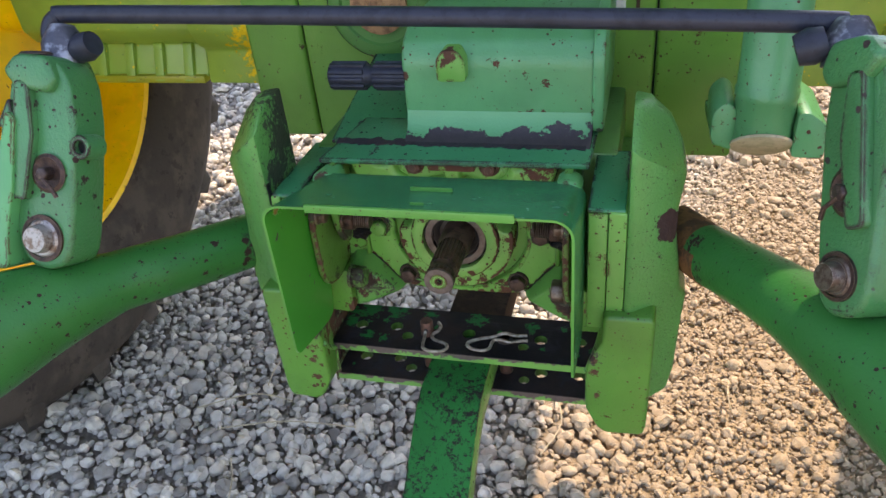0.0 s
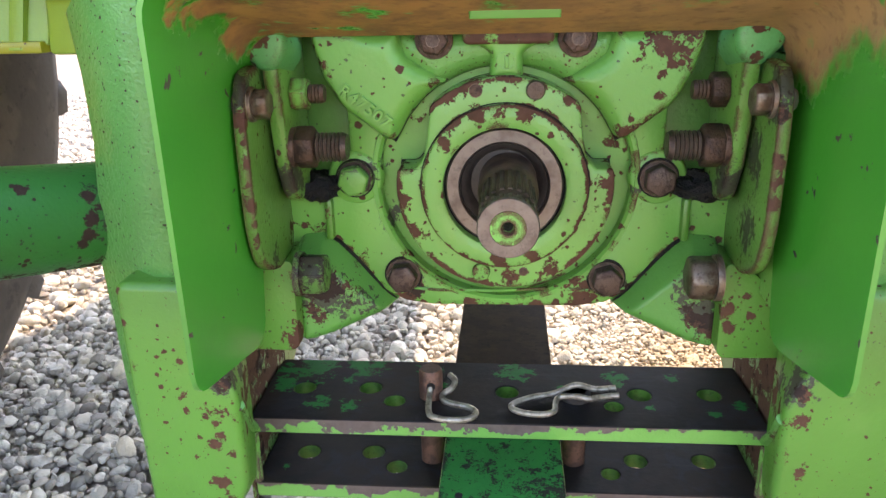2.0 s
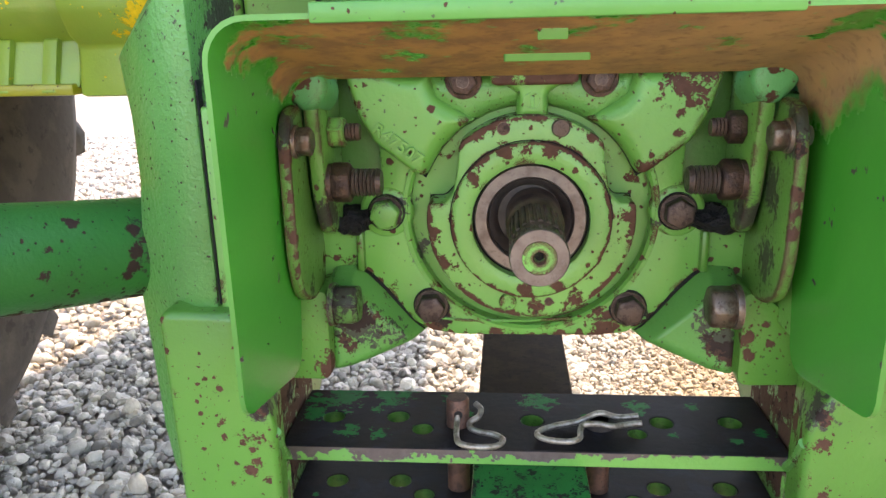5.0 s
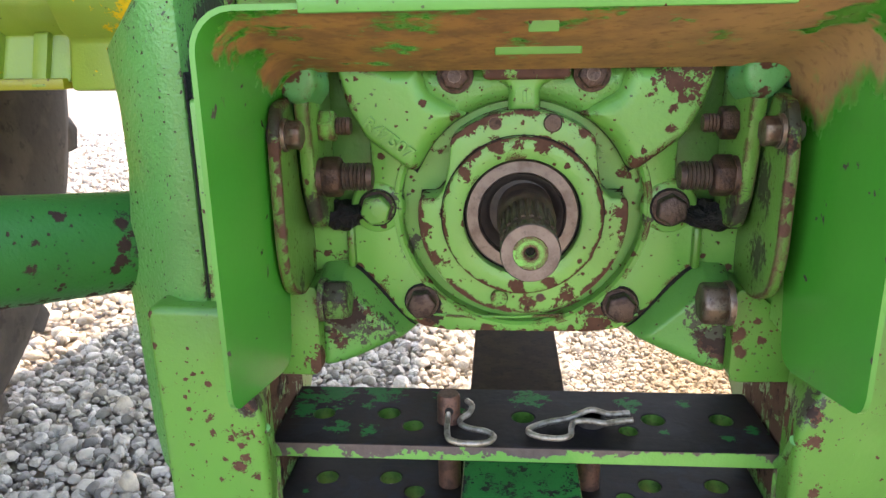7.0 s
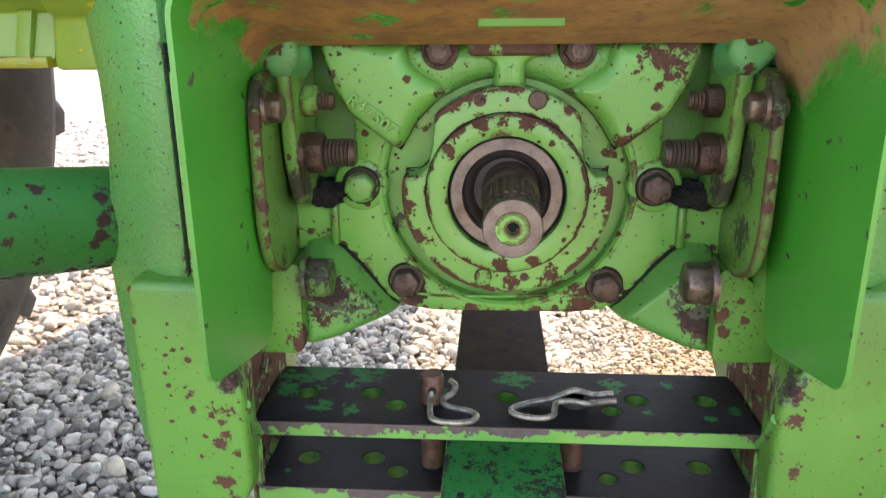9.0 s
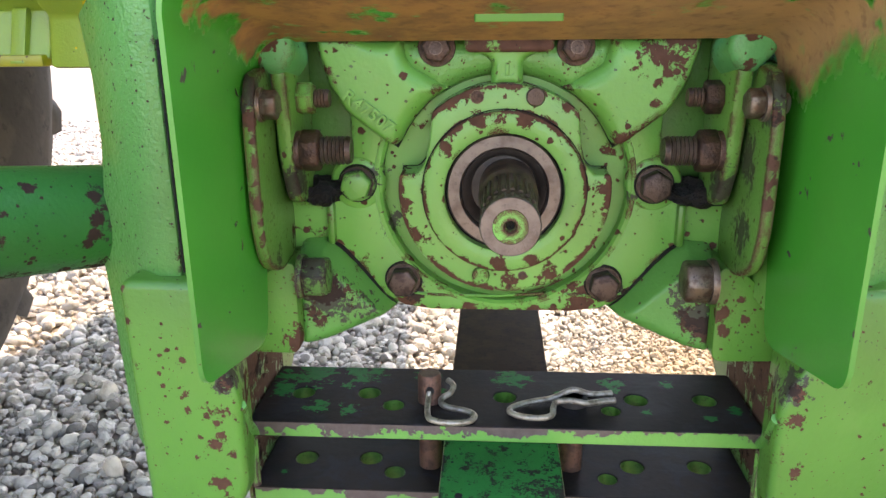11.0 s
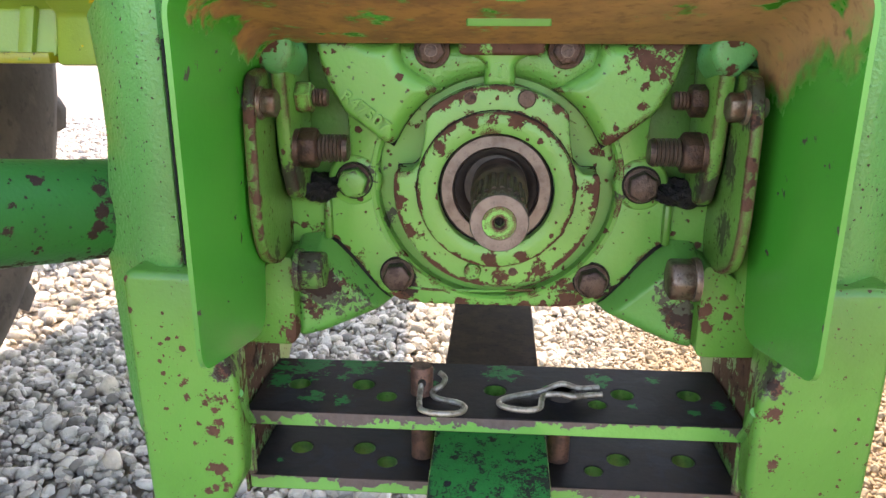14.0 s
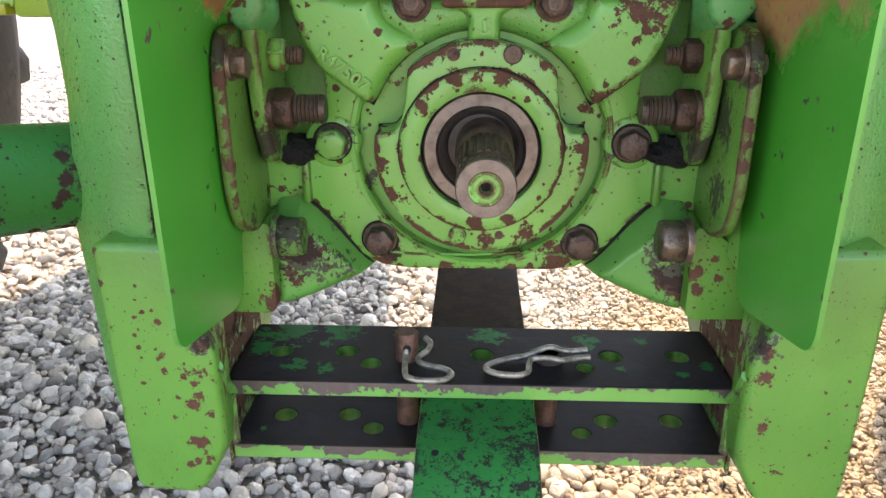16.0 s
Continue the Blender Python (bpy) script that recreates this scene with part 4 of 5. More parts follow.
    for x, z, q in ((-0.0185, 0.7435, 0.0045), (0.0135, 0.6205, 0.0032)):
        part("threaded_hole", lathe([(0, 0), (q, 0), (q, 0.0005), (q * 0.7, 0.0007), (0, 0.0004)], 16, toward(x, -0.0112, z, REAR)), m_rust, ret, "rusty plugged hole")
    for k, (xa, xb, z) in enumerate(((-0.082, 0.03, 0.5975), (0.036, 0.086, 0.5985))):
        part("casting_seam", sweep([(xa, 0.0098, z + 0.003), (xa * 0.7 + xb * 0.3, 0.0096, z), (xa * 0.3 + xb * 0.7, 0.0096, z), (xb, 0.0098, z + 0.002)], 0.0011, 6), m_chip, t)
    # seal and shaft
    part("seal_ring", lathe([(0.0400, -0.006), (0.0388, 0.0), (0.0380, 0.001), (0.0305, 0.001), (0.0297, 0.0), (0.0297, -0.008)], 64, toward(0, -0.0095, PZ, REAR)), m_steel, t, "bare grey steel seal ring")
    part("seal_gap", lathe([(0.0380, -0.004), (0.0382, -0.0010), (0.0404, -0.0010), (0.0404, -0.004)], 64, toward(0, -0.0095, PZ, REAR)), m_grease_gap, t)
    part("lip_seal", lathe([(0.0300, -0.002), (0.0285, -0.001), (0.0255, -0.003), (0.0225, -0.010), (0.0, -0.010)], 48, toward(0, -0.007, PZ, REAR)), m_seal, t, "black rubber lip seal")
    shaft = part("output_shaft", lathe([(0.0195, -0.03), (0.0195, 0.010), (0.0185, 0.013), (0.0162, 0.016), (0.0162, 0.060), (0.0150, 0.062), (0.0150, 0.068), (0.0162, 0.070), (0.0162, 0.0795), (0.0155, 0.0815), (0.0092, 0.0818)], 48, toward(0.0025, -0.021, PZ + 0.001, REAR)), m_shaft, t, "oily splined steel output shaft")
    n = 21
    for i in range(n):
        for y0, y1 in ((-0.0805, -0.036), (-0.1005, -0.091)):
            k = [(0.0160, -0.0016), (0.0174, -0.0010), (0.0174, 0.0010), (0.0160, 0.0016)]
            a = 2 * math.pi * i / n
            o = [(0.0025 + u * math.cos(a) - v * math.sin(a), PZ + 0.001 + u * math.sin(a) + v * math.cos(a)) for u, v in k]
            part("spline", prism(o, "y", y0, y1, 0.0003, 1), m_shaft, shaft)
    part("end_face", lathe([(0.0100, -0.002), (0.0102, 0), (0.0168, 0.0), (0.0174, -0.001), (0.0174, -0.003)], 40, toward(0.0025, -0.1034, PZ + 0.001, REAR)), m_steel, shaft, "bare machined shaft end")
    face = part("painted_centre", lathe([(0.0101, -0.001), (0.0099, 0.0010), (0.0040, 0.0010), (0.0030, -0.002), (0.0028, -0.009), (0, -0.010)], 32, toward(0.0025, -0.1026, PZ + 0.001, REAR)), m_chip, shaft, "pale green paint in the shaft centre")
    # black disc for the shade inside the centre hole
    part("centre_hole", lathe([(0, 0), (0.0027, 0), (0.0027, 0.0003), (0, 0.0003)], 14, toward(0.0025, -0.0985, PZ + 0.001, REAR)), m_grease_gap, face)
    # flange bolts
    for x, z, turn in ((-0.1035, 0.6815, 12), (0.1035, 0.6815, 28), (-0.0725, 0.6095, 5), (0.0725, 0.6085, 18)):
        mm = toward(x, 0.0090 if z > 0.65 else 0.010, z, REAR)
        b = part("bolt", hex_head(mm, 0.0192, 0.0105, 0.0128, 0.0025, turn), m_flange_bolt if x < 0 and z > 0.65 else m_bolt, t, "hexagon flange bolt, half its green paint left" if x < 0 and z > 0.65 else "brown hexagon flange bolt")
        # dark ring round the washer in place of shadow gap and dirt
        part("joint", lathe([(0, 0), (0.0138, 0), (0.0138, 0.0012), (0, 0.0012)], 28, mm), m_grease_gap, b)
        if z > 0.65:
            part("bolt_boss", lathe([(0, -0.003), (0.0200, -0.003), (0.0186, 0.0006), (0.0170, 0.0016), (0, 0.0016)], 36, toward(x, 0.0105, z, REAR)), m_cast, t)
    # raised casting number
    cu = bpy.data.curves.new("casting_number", "FONT")
    cu.body, cu.size, cu.extrude, cu.bevel_depth, cu.space_character = "R47507", 0.0115, 0.0021, 0.0003, 1.12
    tmp = new("tmp_text", cu)
    me = bpy.data.meshes.new_from_object(tmp.evaluated_get(bpy.context.evaluated_depsgraph_get()))
    bpy.data.objects.remove(tmp)
    me.transform(Matrix.Translation((-0.1085, -0.0074, 0.7425)) @ Matrix.Rotation(radians(37.5), 4, "Y") @ Matrix.Rotation(radians(90), 4, "X"))
    bm = bmesh.new()
    bm.from_mesh(me)
    bpy.data.meshes.remove(me)
    part("casting_number", bm, m_letters, t, "raised casting number R47507")


pto_housing()


def hood_bracket(s):
    """Strap, ear, bolts and stud that hold one side of the hood."""
    t = thing("hood_bracket", (s * 0.15, 0.0, 0.63), "chipped green hood bracket with rusty bolts and stud", "bracket", "hood brackets")
    strap = [(0.012, 0.628), (-0.050, 0.634), (-0.085, 0.650), (-0.097, 0.676), (-0.097, 0.742), (-0.086, 0.764), (-0.052, 0.766), (-0.042, 0.752), (-0.034, 0.70), (0.012, 0.672)]
    a, b = sorted((s * 0.1405, s * 0.1478))
    bm = prism(rounded(strap, 0.022, 6), "x", a, b, 0.0020, 2)
    for v in bm.verts:
        v.co.x += s * 0.10 * (v.co.y + 0.097)
    part("strap", bm, m_strap, t)
    ear = [(0.015, 0.672), (-0.026, 0.674), (-0.040, 0.702), (-0.050, 0.765), (-0.040, 0.784), (0.015, 0.786)]
    a, b = sorted((s * 0.1345, s * 0.1445))
    part("ear", prism(rounded(ear, 0.010, 5), "x", a, b, 0.003, 2), m_ear, t)
    lobe = [(0.1270, 0.773), (0.1285, 0.785), (0.140, 0.7895), (0.1525, 0.785), (0.1565, 0.775), (0.1500, 0.767), (0.1450, 0.762), (0.1350, 0.762)]
    bm = prism(rounded(flip(lobe, s), 0.007, 5), "y", -0.053, -0.012, 0.005, 4)
    for v in bm.verts:
        # the lobe falls away to the rear like a rolled plate
        v.co.z -= 0.16 * (v.co.y + 0.053)
    part("ear_cap", bm, m_teal, t)
    part("web", prism(rounded([(0.026, 0.655), (0.024, 0.735), (0.020, 0.75), (0.020, 0.779), (0.045, 0.779), (0.045, 0.655)], 0.004, 3), "x", min(s * 0.100, s * 0.150), max(s * 0.100, s * 0.150), 0.003), m_wall, t)
    inward = (-s, 0, 0)
    part("bolt", hex_head(toward(s * 0.1412, -0.082, 0.7465, inward), 0.0150, 0.0085, 0.0100, 0.0022, 0), m_boltb, t, "dull steel hexagon bolt")
    part("bolt_tail", thread(toward(s * 0.148, -0.082, 0.7465, (s, 0, 0)), 0.0065, 0.0045, 0.0015), m_steel, t)
    part("nut", hex_head(toward(s * 0.134, -0.022, 0.744, inward), 0.019, 0.0105, 0.0, 0, 15), m_chip if s < 0 else m_rust, t)
    part("bolt_thread", thread(toward(s * 0.1235, -0.022, 0.744, inward), 0.0062, 0.010, 0.0022), m_rust, t)
    part("stud_nut", hex_head(toward(s * 0.1345, -0.030, 0.7115, inward), 0.0240, 0.0125, 0.0128, 0.003, 0), m_rust, t, "large rusty hexagon nut")
    part("stud_thread", thread(toward(s * 0.1192, -0.030, 0.7115, inward), 0.0096, 0.0200, 0.0026), m_bolt, t, "rusty threaded stud")
    bm = bmesh.new()
    bmesh.ops.create_icosphere(bm, subdivisions=4, radius=1.0)
    for v in bm.verts:
        d = v.co.copy()
        v.co = Vector((s * 0.131 + d.x * 0.018, 0.008 + d.y * 0.020, 0.676 + d.z * 0.008)) + Vector(noise.noise_vector(d * 2.2)) * 0.007 + Vector(noise.noise_vector(d * 7.0)) * 0.0022
    part("grease_clump", bm, m_grease_gap, t, "clotted black grease")


m_boltb = plain("bright_bolt_steel", (0.19, 0.145, 0.11), 0.38, 0.6, 130, 0.55, second=(0.105, 0.060, 0.042), wear=(0.34, 0.27, 0.20))
# base green carries a painted sky reflection; chips are bare patches
m_teal = paint("sky_teal_ear_paint", (0.078, 0.33, 0.105), 0.6, 0.8, 0.2, patches=((-0.142, -0.050, 0.784, 0.005), (-0.145, -0.052, 0.778, 0.005), (-0.150, -0.050, 0.771, 0.004), (0.140, -0.050, 0.784, 0.004), (0.137, -0.052, 0.765, 0.005)))
m_ear = paint("ear_flange_paint", (0.105, 0.285, 0.05), 0.9, 0.9, 0.3, fleck=0.0018, stains=((0.140, -0.03, 0.69, 0.02), (-0.140, -0.03, 0.69, 0.02)), bare=(0.085, 0.045, 0.03))
m_strap = paint("strap_green_paint", (0.095, 0.255, 0.042), 0.9, 1.2, 0.4, fleck=0.0018, stains=((0.144, -0.050, 0.71, 0.024), (0.143, -0.05, 0.665, 0.024), (0.143, -0.085, 0.748, 0.020), (-0.144, -0.085, 0.752, 0.016), (-0.142, -0.055, 0.645, 0.010)), bare=(0.10, 0.048, 0.034),
                patches=[(q * 0.1425, -0.097, 0.668 + 0.012 * k, 0.0050, (0.6, 0.1, 1.0, 0.3)[k % 4]) for q in (-1, 1) for k in range(9)])
hood_bracket(-1)
hood_bracket(1)


def hood():
    """Sheet-metal hood over the shaft: an inverted U whose roof falls to the front of the tractor."""
    t = thing("shaft_hood", (0, -0.1, 0.61), "green sheet-metal hood over the shaft, rusty inside", "shaft guard")
    th, w, r = 0.0026, 0.1605, 0.021

    def section(y, top, low, inset):
        ww, rr = w - inset, r - inset
        left = [(-ww, low)] + [(-ww + rr - rr * math.cos(a), top - inset - rr + rr * math.sin(a)) for a in np.linspace(0, math.pi / 2, 7)]
        # the walls end further back than the roof
        wall = lambda z: -0.1790 + (y + 0.1790) * (0.80 if z == low else 1.0)
        return [(x + 0.0075, wall(z), z) for x, z in left] + [(-x + 0.001, wall(z), z + (0.0045 if z == low else 0.0)) for x, z in left[::-1]]

    rows = []
    for f, lift in ((0, 0.011), (0.012, 0.006), (0.03, 0.003), (0.06, 0.001), (0.1, 0), (0.2, 0), (0.3, 0), (0.4, 0), (0.5, 0), (0.6, 0), (0.7, 0), (0.8, 0), (0.86, 0.001), (0.91, 0.003), (0.95, 0.006), (0.98, 0.010), (1.0, 0.015)):
        y = -0.1790 + f * 0.1355
        rows.append((y, 0.8165 - 0.250 * (y + 0.1790), 0.617 - 0.022 * f + lift))
    bm = bmesh.new()
    outer = [[bm.verts.new(p) for p in section(y, a, b, 0)] for y, a, b in rows]
    inner = [[bm.verts.new(p) for p in section(y, a, b, th)] for y, a, b in rows]
    n = len(outer[0])
    for i in range(len(rows) - 1):
        for j in range(n - 1):
            bm.faces.new((outer[i][j], outer[i][j + 1], outer[i + 1][j + 1], outer[i + 1][j]))
            f = bm.faces.new((inner[i][j], inner[i + 1][j], inner[i + 1][j + 1], inner[i][j + 1]))
            f.material_index = 1
    for i in (0, -1):
        for j in range(n - 1):
            f = bm.faces.new((outer[i][j], inner[i][j], inner[i][j + 1], outer[i][j + 1]))
            f.material_index = 2
    for j in (0, -1):
        for i in range(len(rows) - 1):
            f = bm.faces.new((outer[i][j], outer[i + 1][j], inner[i + 1][j], inner[i][j]))
            f.material_index = 2
    part("hood_sheet", bm, [m_sheet, m_under, m_lip], t, "", 50)
    part("front_lip", block(-0.102, 0.107, -0.1825, -0.1785, 0.8120, 0.8210, 0.0012), m_lip, t, "bright green welded lip strip")
    part("tab", prism(rounded([(-0.018, -0.1025), (0.028, -0.1025), (0.028, -0.0990), (-0.018, -0.0990)], 0.002, 3), "z", 0.7908, 0.8005, 0.0006), m_lip, t, "pale green tab through the roof")
    for x in (0.005,):
        part("small_tab", prism([(x - 0.007, -0.1535), (x + 0.007, -0.1535), (x + 0.007, -0.1515), (x - 0.007, -0.1515)], "z", 0.8025, 0.8125, 0.0004), m_lip, t)


hood()


def lower_lug(s):
    t = thing("support_lug", (s * 0.15, 0.0, 0.565), "grimy green cast lug bolted under the housing arm", "lug", "support lugs")
    part("face", prism(rounded(flip([(0.1425, 0.5662), (0.188, 0.5672), (0.181, 0.585), (0.179, 0.602), (0.172, 0.617), (0.162, 0.628), (0.1425, 0.636)], s), 0.008, 5), "y", -0.030, 0.03, 0.0055, 4), m_leg, t)
    web = [(0.146, 0.5655), (0.130, 0.5675), (0.114, 0.5730), (0.098, 0.5790), (0.082, 0.5855), (0.068, 0.5890), (0.085, 0.6035), (0.108, 0.631), (0.127, 0.647), (0.146, 0.647)]
    bm = pillow(rounded(flip(web, s), 0.005, 3), 0.030, -0.006, lambda x, z: 0.009)
    for v in bm.verts:
        # the web sinks behind the housing arm and swells forward to the lug's face
        under = min(1.0, max(0.0, (0.588 + (min(abs(v.co.x), 0.128) - 0.074) * 1.055 - v.co.z) / 0.018))
        out = min(1.0, max(0.0, (abs(v.co.x) - 0.08) / 0.06))
        v.co.y += 0.022 - 0.018 * under * under * (3 - 2 * under) - 0.016 * out * under
    part("web", bm, m_lug, t)
    mm = toward(s * 0.140, -0.027, 0.6235, (-s, 0, 0))
    part("bolt", hex_head(mm, 0.0255, 0.0165, 0.0155, 0.004, 16 if s < 0 else 30), m_lug_bolt if s < 0 else m_boltb, t, "large hexagon bolt, painted and grimy" if s < 0 else "large worn hexagon bolt, bright on its flats")
    part("side_plate", block(min(s * 0.1655, s * 0.1865), max(s * 0.1655, s * 0.1865), -0.0770, 0.03, 0.612, 0.7645, 0.003), m_cast, t)


m_lug_bolt = paint("painted_bolt", (0.085, 0.22, 0.045), 1.2, 1.0, 0.2, bare=(0.07, 0.045, 0.038), stains=((-0.128, -0.035, 0.632, 0.017), (-0.134, -0.03, 0.618, 0.010)))
lower_lug(-1)
lower_lug(1)


# ---- hitch frame ----
def frame_side(s):
    t = thing("hitch_frame", (s * 0.22, 0.0, 0.45), "heavy green cast hitch frame side with chipped edges", "hitch frame", "hitch frame sides")
    inner = 0.1995 if s < 0 else 0.2060
    plate = [(inner, 0.870), (0.222, 0.866), (0.243, 0.846), (0.257, 0.816), (0.262, 0.797), (0.257, 0.76), (0.257, 0.72), (0.262, 0.69), (0.267, 0.652), (0.274, 0.640), (0.271, 0.60), (0.268, 0.53), (0.262, 0.50), (0.245, 0.495), (inner, 0.495)]
    bm = prism(flip(plate, s), "y", -0.080, 0.004, 0.004, 2)
    # the rear face leans outwards, and its top slopes forward above a slanting crease
    bmesh.ops.bisect_plane(bm, geom=bm.verts[:] + bm.edges[:] + bm.faces[:], plane_co=(s * 0.20, 0, 0.845), plane_no=(s * 0.627, 0, 0.778))
    bmesh.ops.bisect_plane(bm, geom=bm.verts[:] + bm.edges[:] + bm.faces[:], plane_co=(s * 0.215, 0, 0.7), plane_no=(1, 0, 0))
    for v in bm.verts:
        if v.co.y < -0.06:
            v.co.y += 0.72 * max(0.0, abs(v.co.x) - 0.215) + 1.7 * max(0.0, (abs(v.co.x) - 0.20) * 0.627 + (v.co.z - 0.845) * 0.778)
    part("outer_plate", bm, m_plate, t)
    a, b = sorted((s * 0.187, s * (inner - (0.0012 if s < 0 else 0.0003))))
    part("inner_casting", prism(rounded([(-0.0785, 0.47), (-0.0785, 0.7675), (0.06, 0.7675), (0.06, 0.74), (0.25, 0.70), (0.25, 0.60), (0.06, 0.47)], 0.003, 3), "x", a, b, 0.0012, 1), m_cast, t)
    a2, b2 = sorted((s * 0.1650, s * (inner - 0.0024)))
    # thin top in darker teal, which mimics the glossy reflection by colour
    part("top_ledge", prism([(-0.0765, 0.7650), (-0.0765, 0.7690), (-0.072, 0.7705), (0.06, 0.7715), (0.06, 0.7650)], "x", a2, b2, 0.0015), m_lip_plate, t)
    if s < 0:
        part("seam", block(min(s * (inner - 0.0012), s * (inner - 0.0001)), max(s * (inner - 0.0012), s * (inner - 0.0001)), -0.0791, -0.072, 0.643, 0.783, 0.0), m_grease_gap, t, "dark gap between plate and casting")
    o = 0.2365 if s < 0 else 0.2425
    leg = [(0.184, 0.6405), (o, 0.642), (o - 0.0005, 0.56), (o - 0.002, 0.475), (o - 0.005, 0.4605), (0.192, 0.4575), (0.182, 0.466), (0.167, 0.497), (0.167, 0.566), (0.176, 0.585), (0.184, 0.60)]
    bm = prism(rounded(flip(leg, s), 0.009, 5), "y", -0.092, -0.040, 0.005, 3)
    for v in bm.verts:
        if abs(v.co.x) < 0.1785 and v.co.y > -0.07:
            v.co.x = s * 0.1785
    part("leg", bm, m_leg, t)
    part("leg_rear", block(min(s * 0.1865, s * 0.240), max(s * 0.1865, s * 0.240), -0.0405, 0.055, 0.462, 0.64, 0.003), m_leg, t)
    part("cage_wall", block(min(s * 0.1836, s * 0.1864), max(s * 0.1836, s * 0.1864), -0.039, 0.06, 0.445, 0.566, 0.001), m_cagewall, t)
    part("weld", sweep(smooth_line([(s * 0.177, -0.044, 0.512), (s * 0.173, -0.066, 0.532), (s * 0.168, -0.087, 0.556)], 5), 0.0035, 8), m_lug, t)
    part("weld", sweep([(s * 0.1815, -0.0375, 0.504), (s * 0.1815, -0.0375, 0.463)], 0.0045, 8), m_edge, t)


# dark teal base has the reflection on upward faces mixed in
m_lip_plate = paint("sky_teal_flange_paint", (0.026, 0.21, 0.080), 0.8, 0.9, 0.3, bare=(0.050, 0.032, 0.032))
m_cagewall = paint("scraped_wall_paint", (0.085, 0.25, 0.05), 1.0, 1.0, 0.5, grime=0.10, soot_size=45.0, bare=(0.085, 0.045, 0.030), patches=[(q * 0.1836, y, z, 0.03, 0.75) for q in (-1, 1) for y in (-0.01, 0.03) for z in (0.545, 0.52, 0.485)])
m_plate = paint("plate_green_paint", (0.084, 0.280, 0.062), 1.2, 0.35, 0.7, fleck=0.0011, bare=(0.060, 0.036, 0.030), patches=((0.246, -0.058, 0.748, 0.007, 2.0), (0.258, -0.049, 0.742, 0.007, 2.0), (0.250, -0.055, 0.733, 0.006, 2.0), (-0.262, -0.04, 0.797, 0.009)), stains=((-0.1995, 0.0, 0.845, 0.060), (-0.1995, -0.02, 0.815, 0.050), (-0.1995, -0.05, 0.785, 0.026)))
frame_side(-1)
frame_side(1)


def drawbar_cage():
    t = thing("drawbar_support", (0, 0.01, 0.445), "two drilled steel plates, dark and worn, that carry the drawbar", "drawbar support")
    holes = [(-0.152, 0.004, 0.0088), (-0.101, 0.006, 0.0088), (-0.080, -0.012, 0.0080), (0.003, 0.004, 0.0088), (0.101, 0.004, 0.0088), (0.152, 0.006, 0.0088), (0.080, -0.013, 0.0070)]
    for name, z, th, side in (("upper_plate", 0.5175, 0.0125, 0.1815), ("lower_plate", 0.4625, 0.0125, 0.1833)):
        out = rounded([(-side, -0.040), (side, -0.040), (side, 0.049), (-side, 0.049)], 0.003, 2)
        rings = [circle(x, y - (0.004 if z < 0.5 else 0), r, 18) for x, y, r in holes if not (z < 0.5 and abs(x) < 0.04)]
        bm = prism(out, "z", z - th, z, 0.0008, 1, holes=rings)
        for f in bm.faces:
            if abs(f.normal.z) < 0.5:
                c = f.calc_center_median()
                f.material_index = 1 if (c.y < -0.039 or min(abs((c.x - x) ** 2 + (c.y + (0.004 if z < 0.5 else 0) - y) ** 2) for x, y, r in holes) < 0.0001) else 2
        for f in bm.faces:
            if f.material_index == 1 and f.calc_center_median().y > -0.038:
                f.material_index = 3
        skin = [m_plate_top, m_edge_top, m_brown, m_hole] if z > 0.5 else [m_plate_low, m_edge_low, m_brown, m_hole]
        part(name, bm, skin, t, "dark rubbed plate with green edge")


drawbar_cage()


def drawbar():
    t = thing("drawbar", (0, -0.03, 0.457), "dark green worn steel drawbar held between two plates", "drawbar")
    # tail is dark brown: grime and the shade under the tractor in one colour
    for name, mat, line in (("tail", m_brown, [(1.25, 0.4835), (0.058, 0.4835)]),
                            ("blade", m_bar, [(0.0575, 0.4835), (-0.06, 0.4835), (-0.095, 0.482), (-0.125, 0.470), (-0.20, 0.412), (-0.235, 0.398), (-0.275, 0.392), (-0.46, 0.392)])):
        top = [(y, z + 0.0213) for y, z in line]
        low = [(y, z - 0.0228) for y, z in line]
        bm = prism(top + low[::-1], "x", -0.0405, 0.0405, 0.0022, 2)
        bm.normal_update()
        for f in bm.faces:
            f.material_index = 1 if abs(f.normal.x) > 0.8 else 0
        part(name, bm, [mat, m_edge if name == "blade" else m_brown], t)


drawbar()


def pin(x, y, low, high, r, drilled):
    t = thing("drawbar_pin", (x, y, low), "brown rusty steel drawbar pin through both plates", "pin", "drawbar pins")
    part("shank", lathe([(0, low), (r, low), (r, high - 0.0022), (r * 0.86, high), (0, high)], 28, Matrix.Translation((x, y, 0))), m_pin, t)
    if drilled:
        # flat black disc on the shank, painted as a shaded hole
        part("cross_hole", lathe([(0, 0), (0.0033, 0), (0.0033, 0.0005), (0, 0.0005)], 14, toward(x + 0.001, y - r - 0.0001, high - 0.0105, REAR)), m_grease_gap, t)
    else:
        part("head", lathe([(0, 0.5175), (r * 1.25, 0.5175), (r * 1.25, 0.522), (r * 1.0, 0.5235), (0, 0.5235)], 24, Matrix.Translation((x, y, 0))), m_seal, t, "blackened pin head")


m_pin = plain("rusty_pin_steel", (0.15, 0.078, 0.055), 0.5, 0.35, 90, 0.5, second=(0.075, 0.042, 0.033))
pin(-0.0535, -0.004, 0.4627, 0.5405, 0.0088, True)
pin(0.0535, -0.002, 0.4627, 0.5235, 0.0088, False)


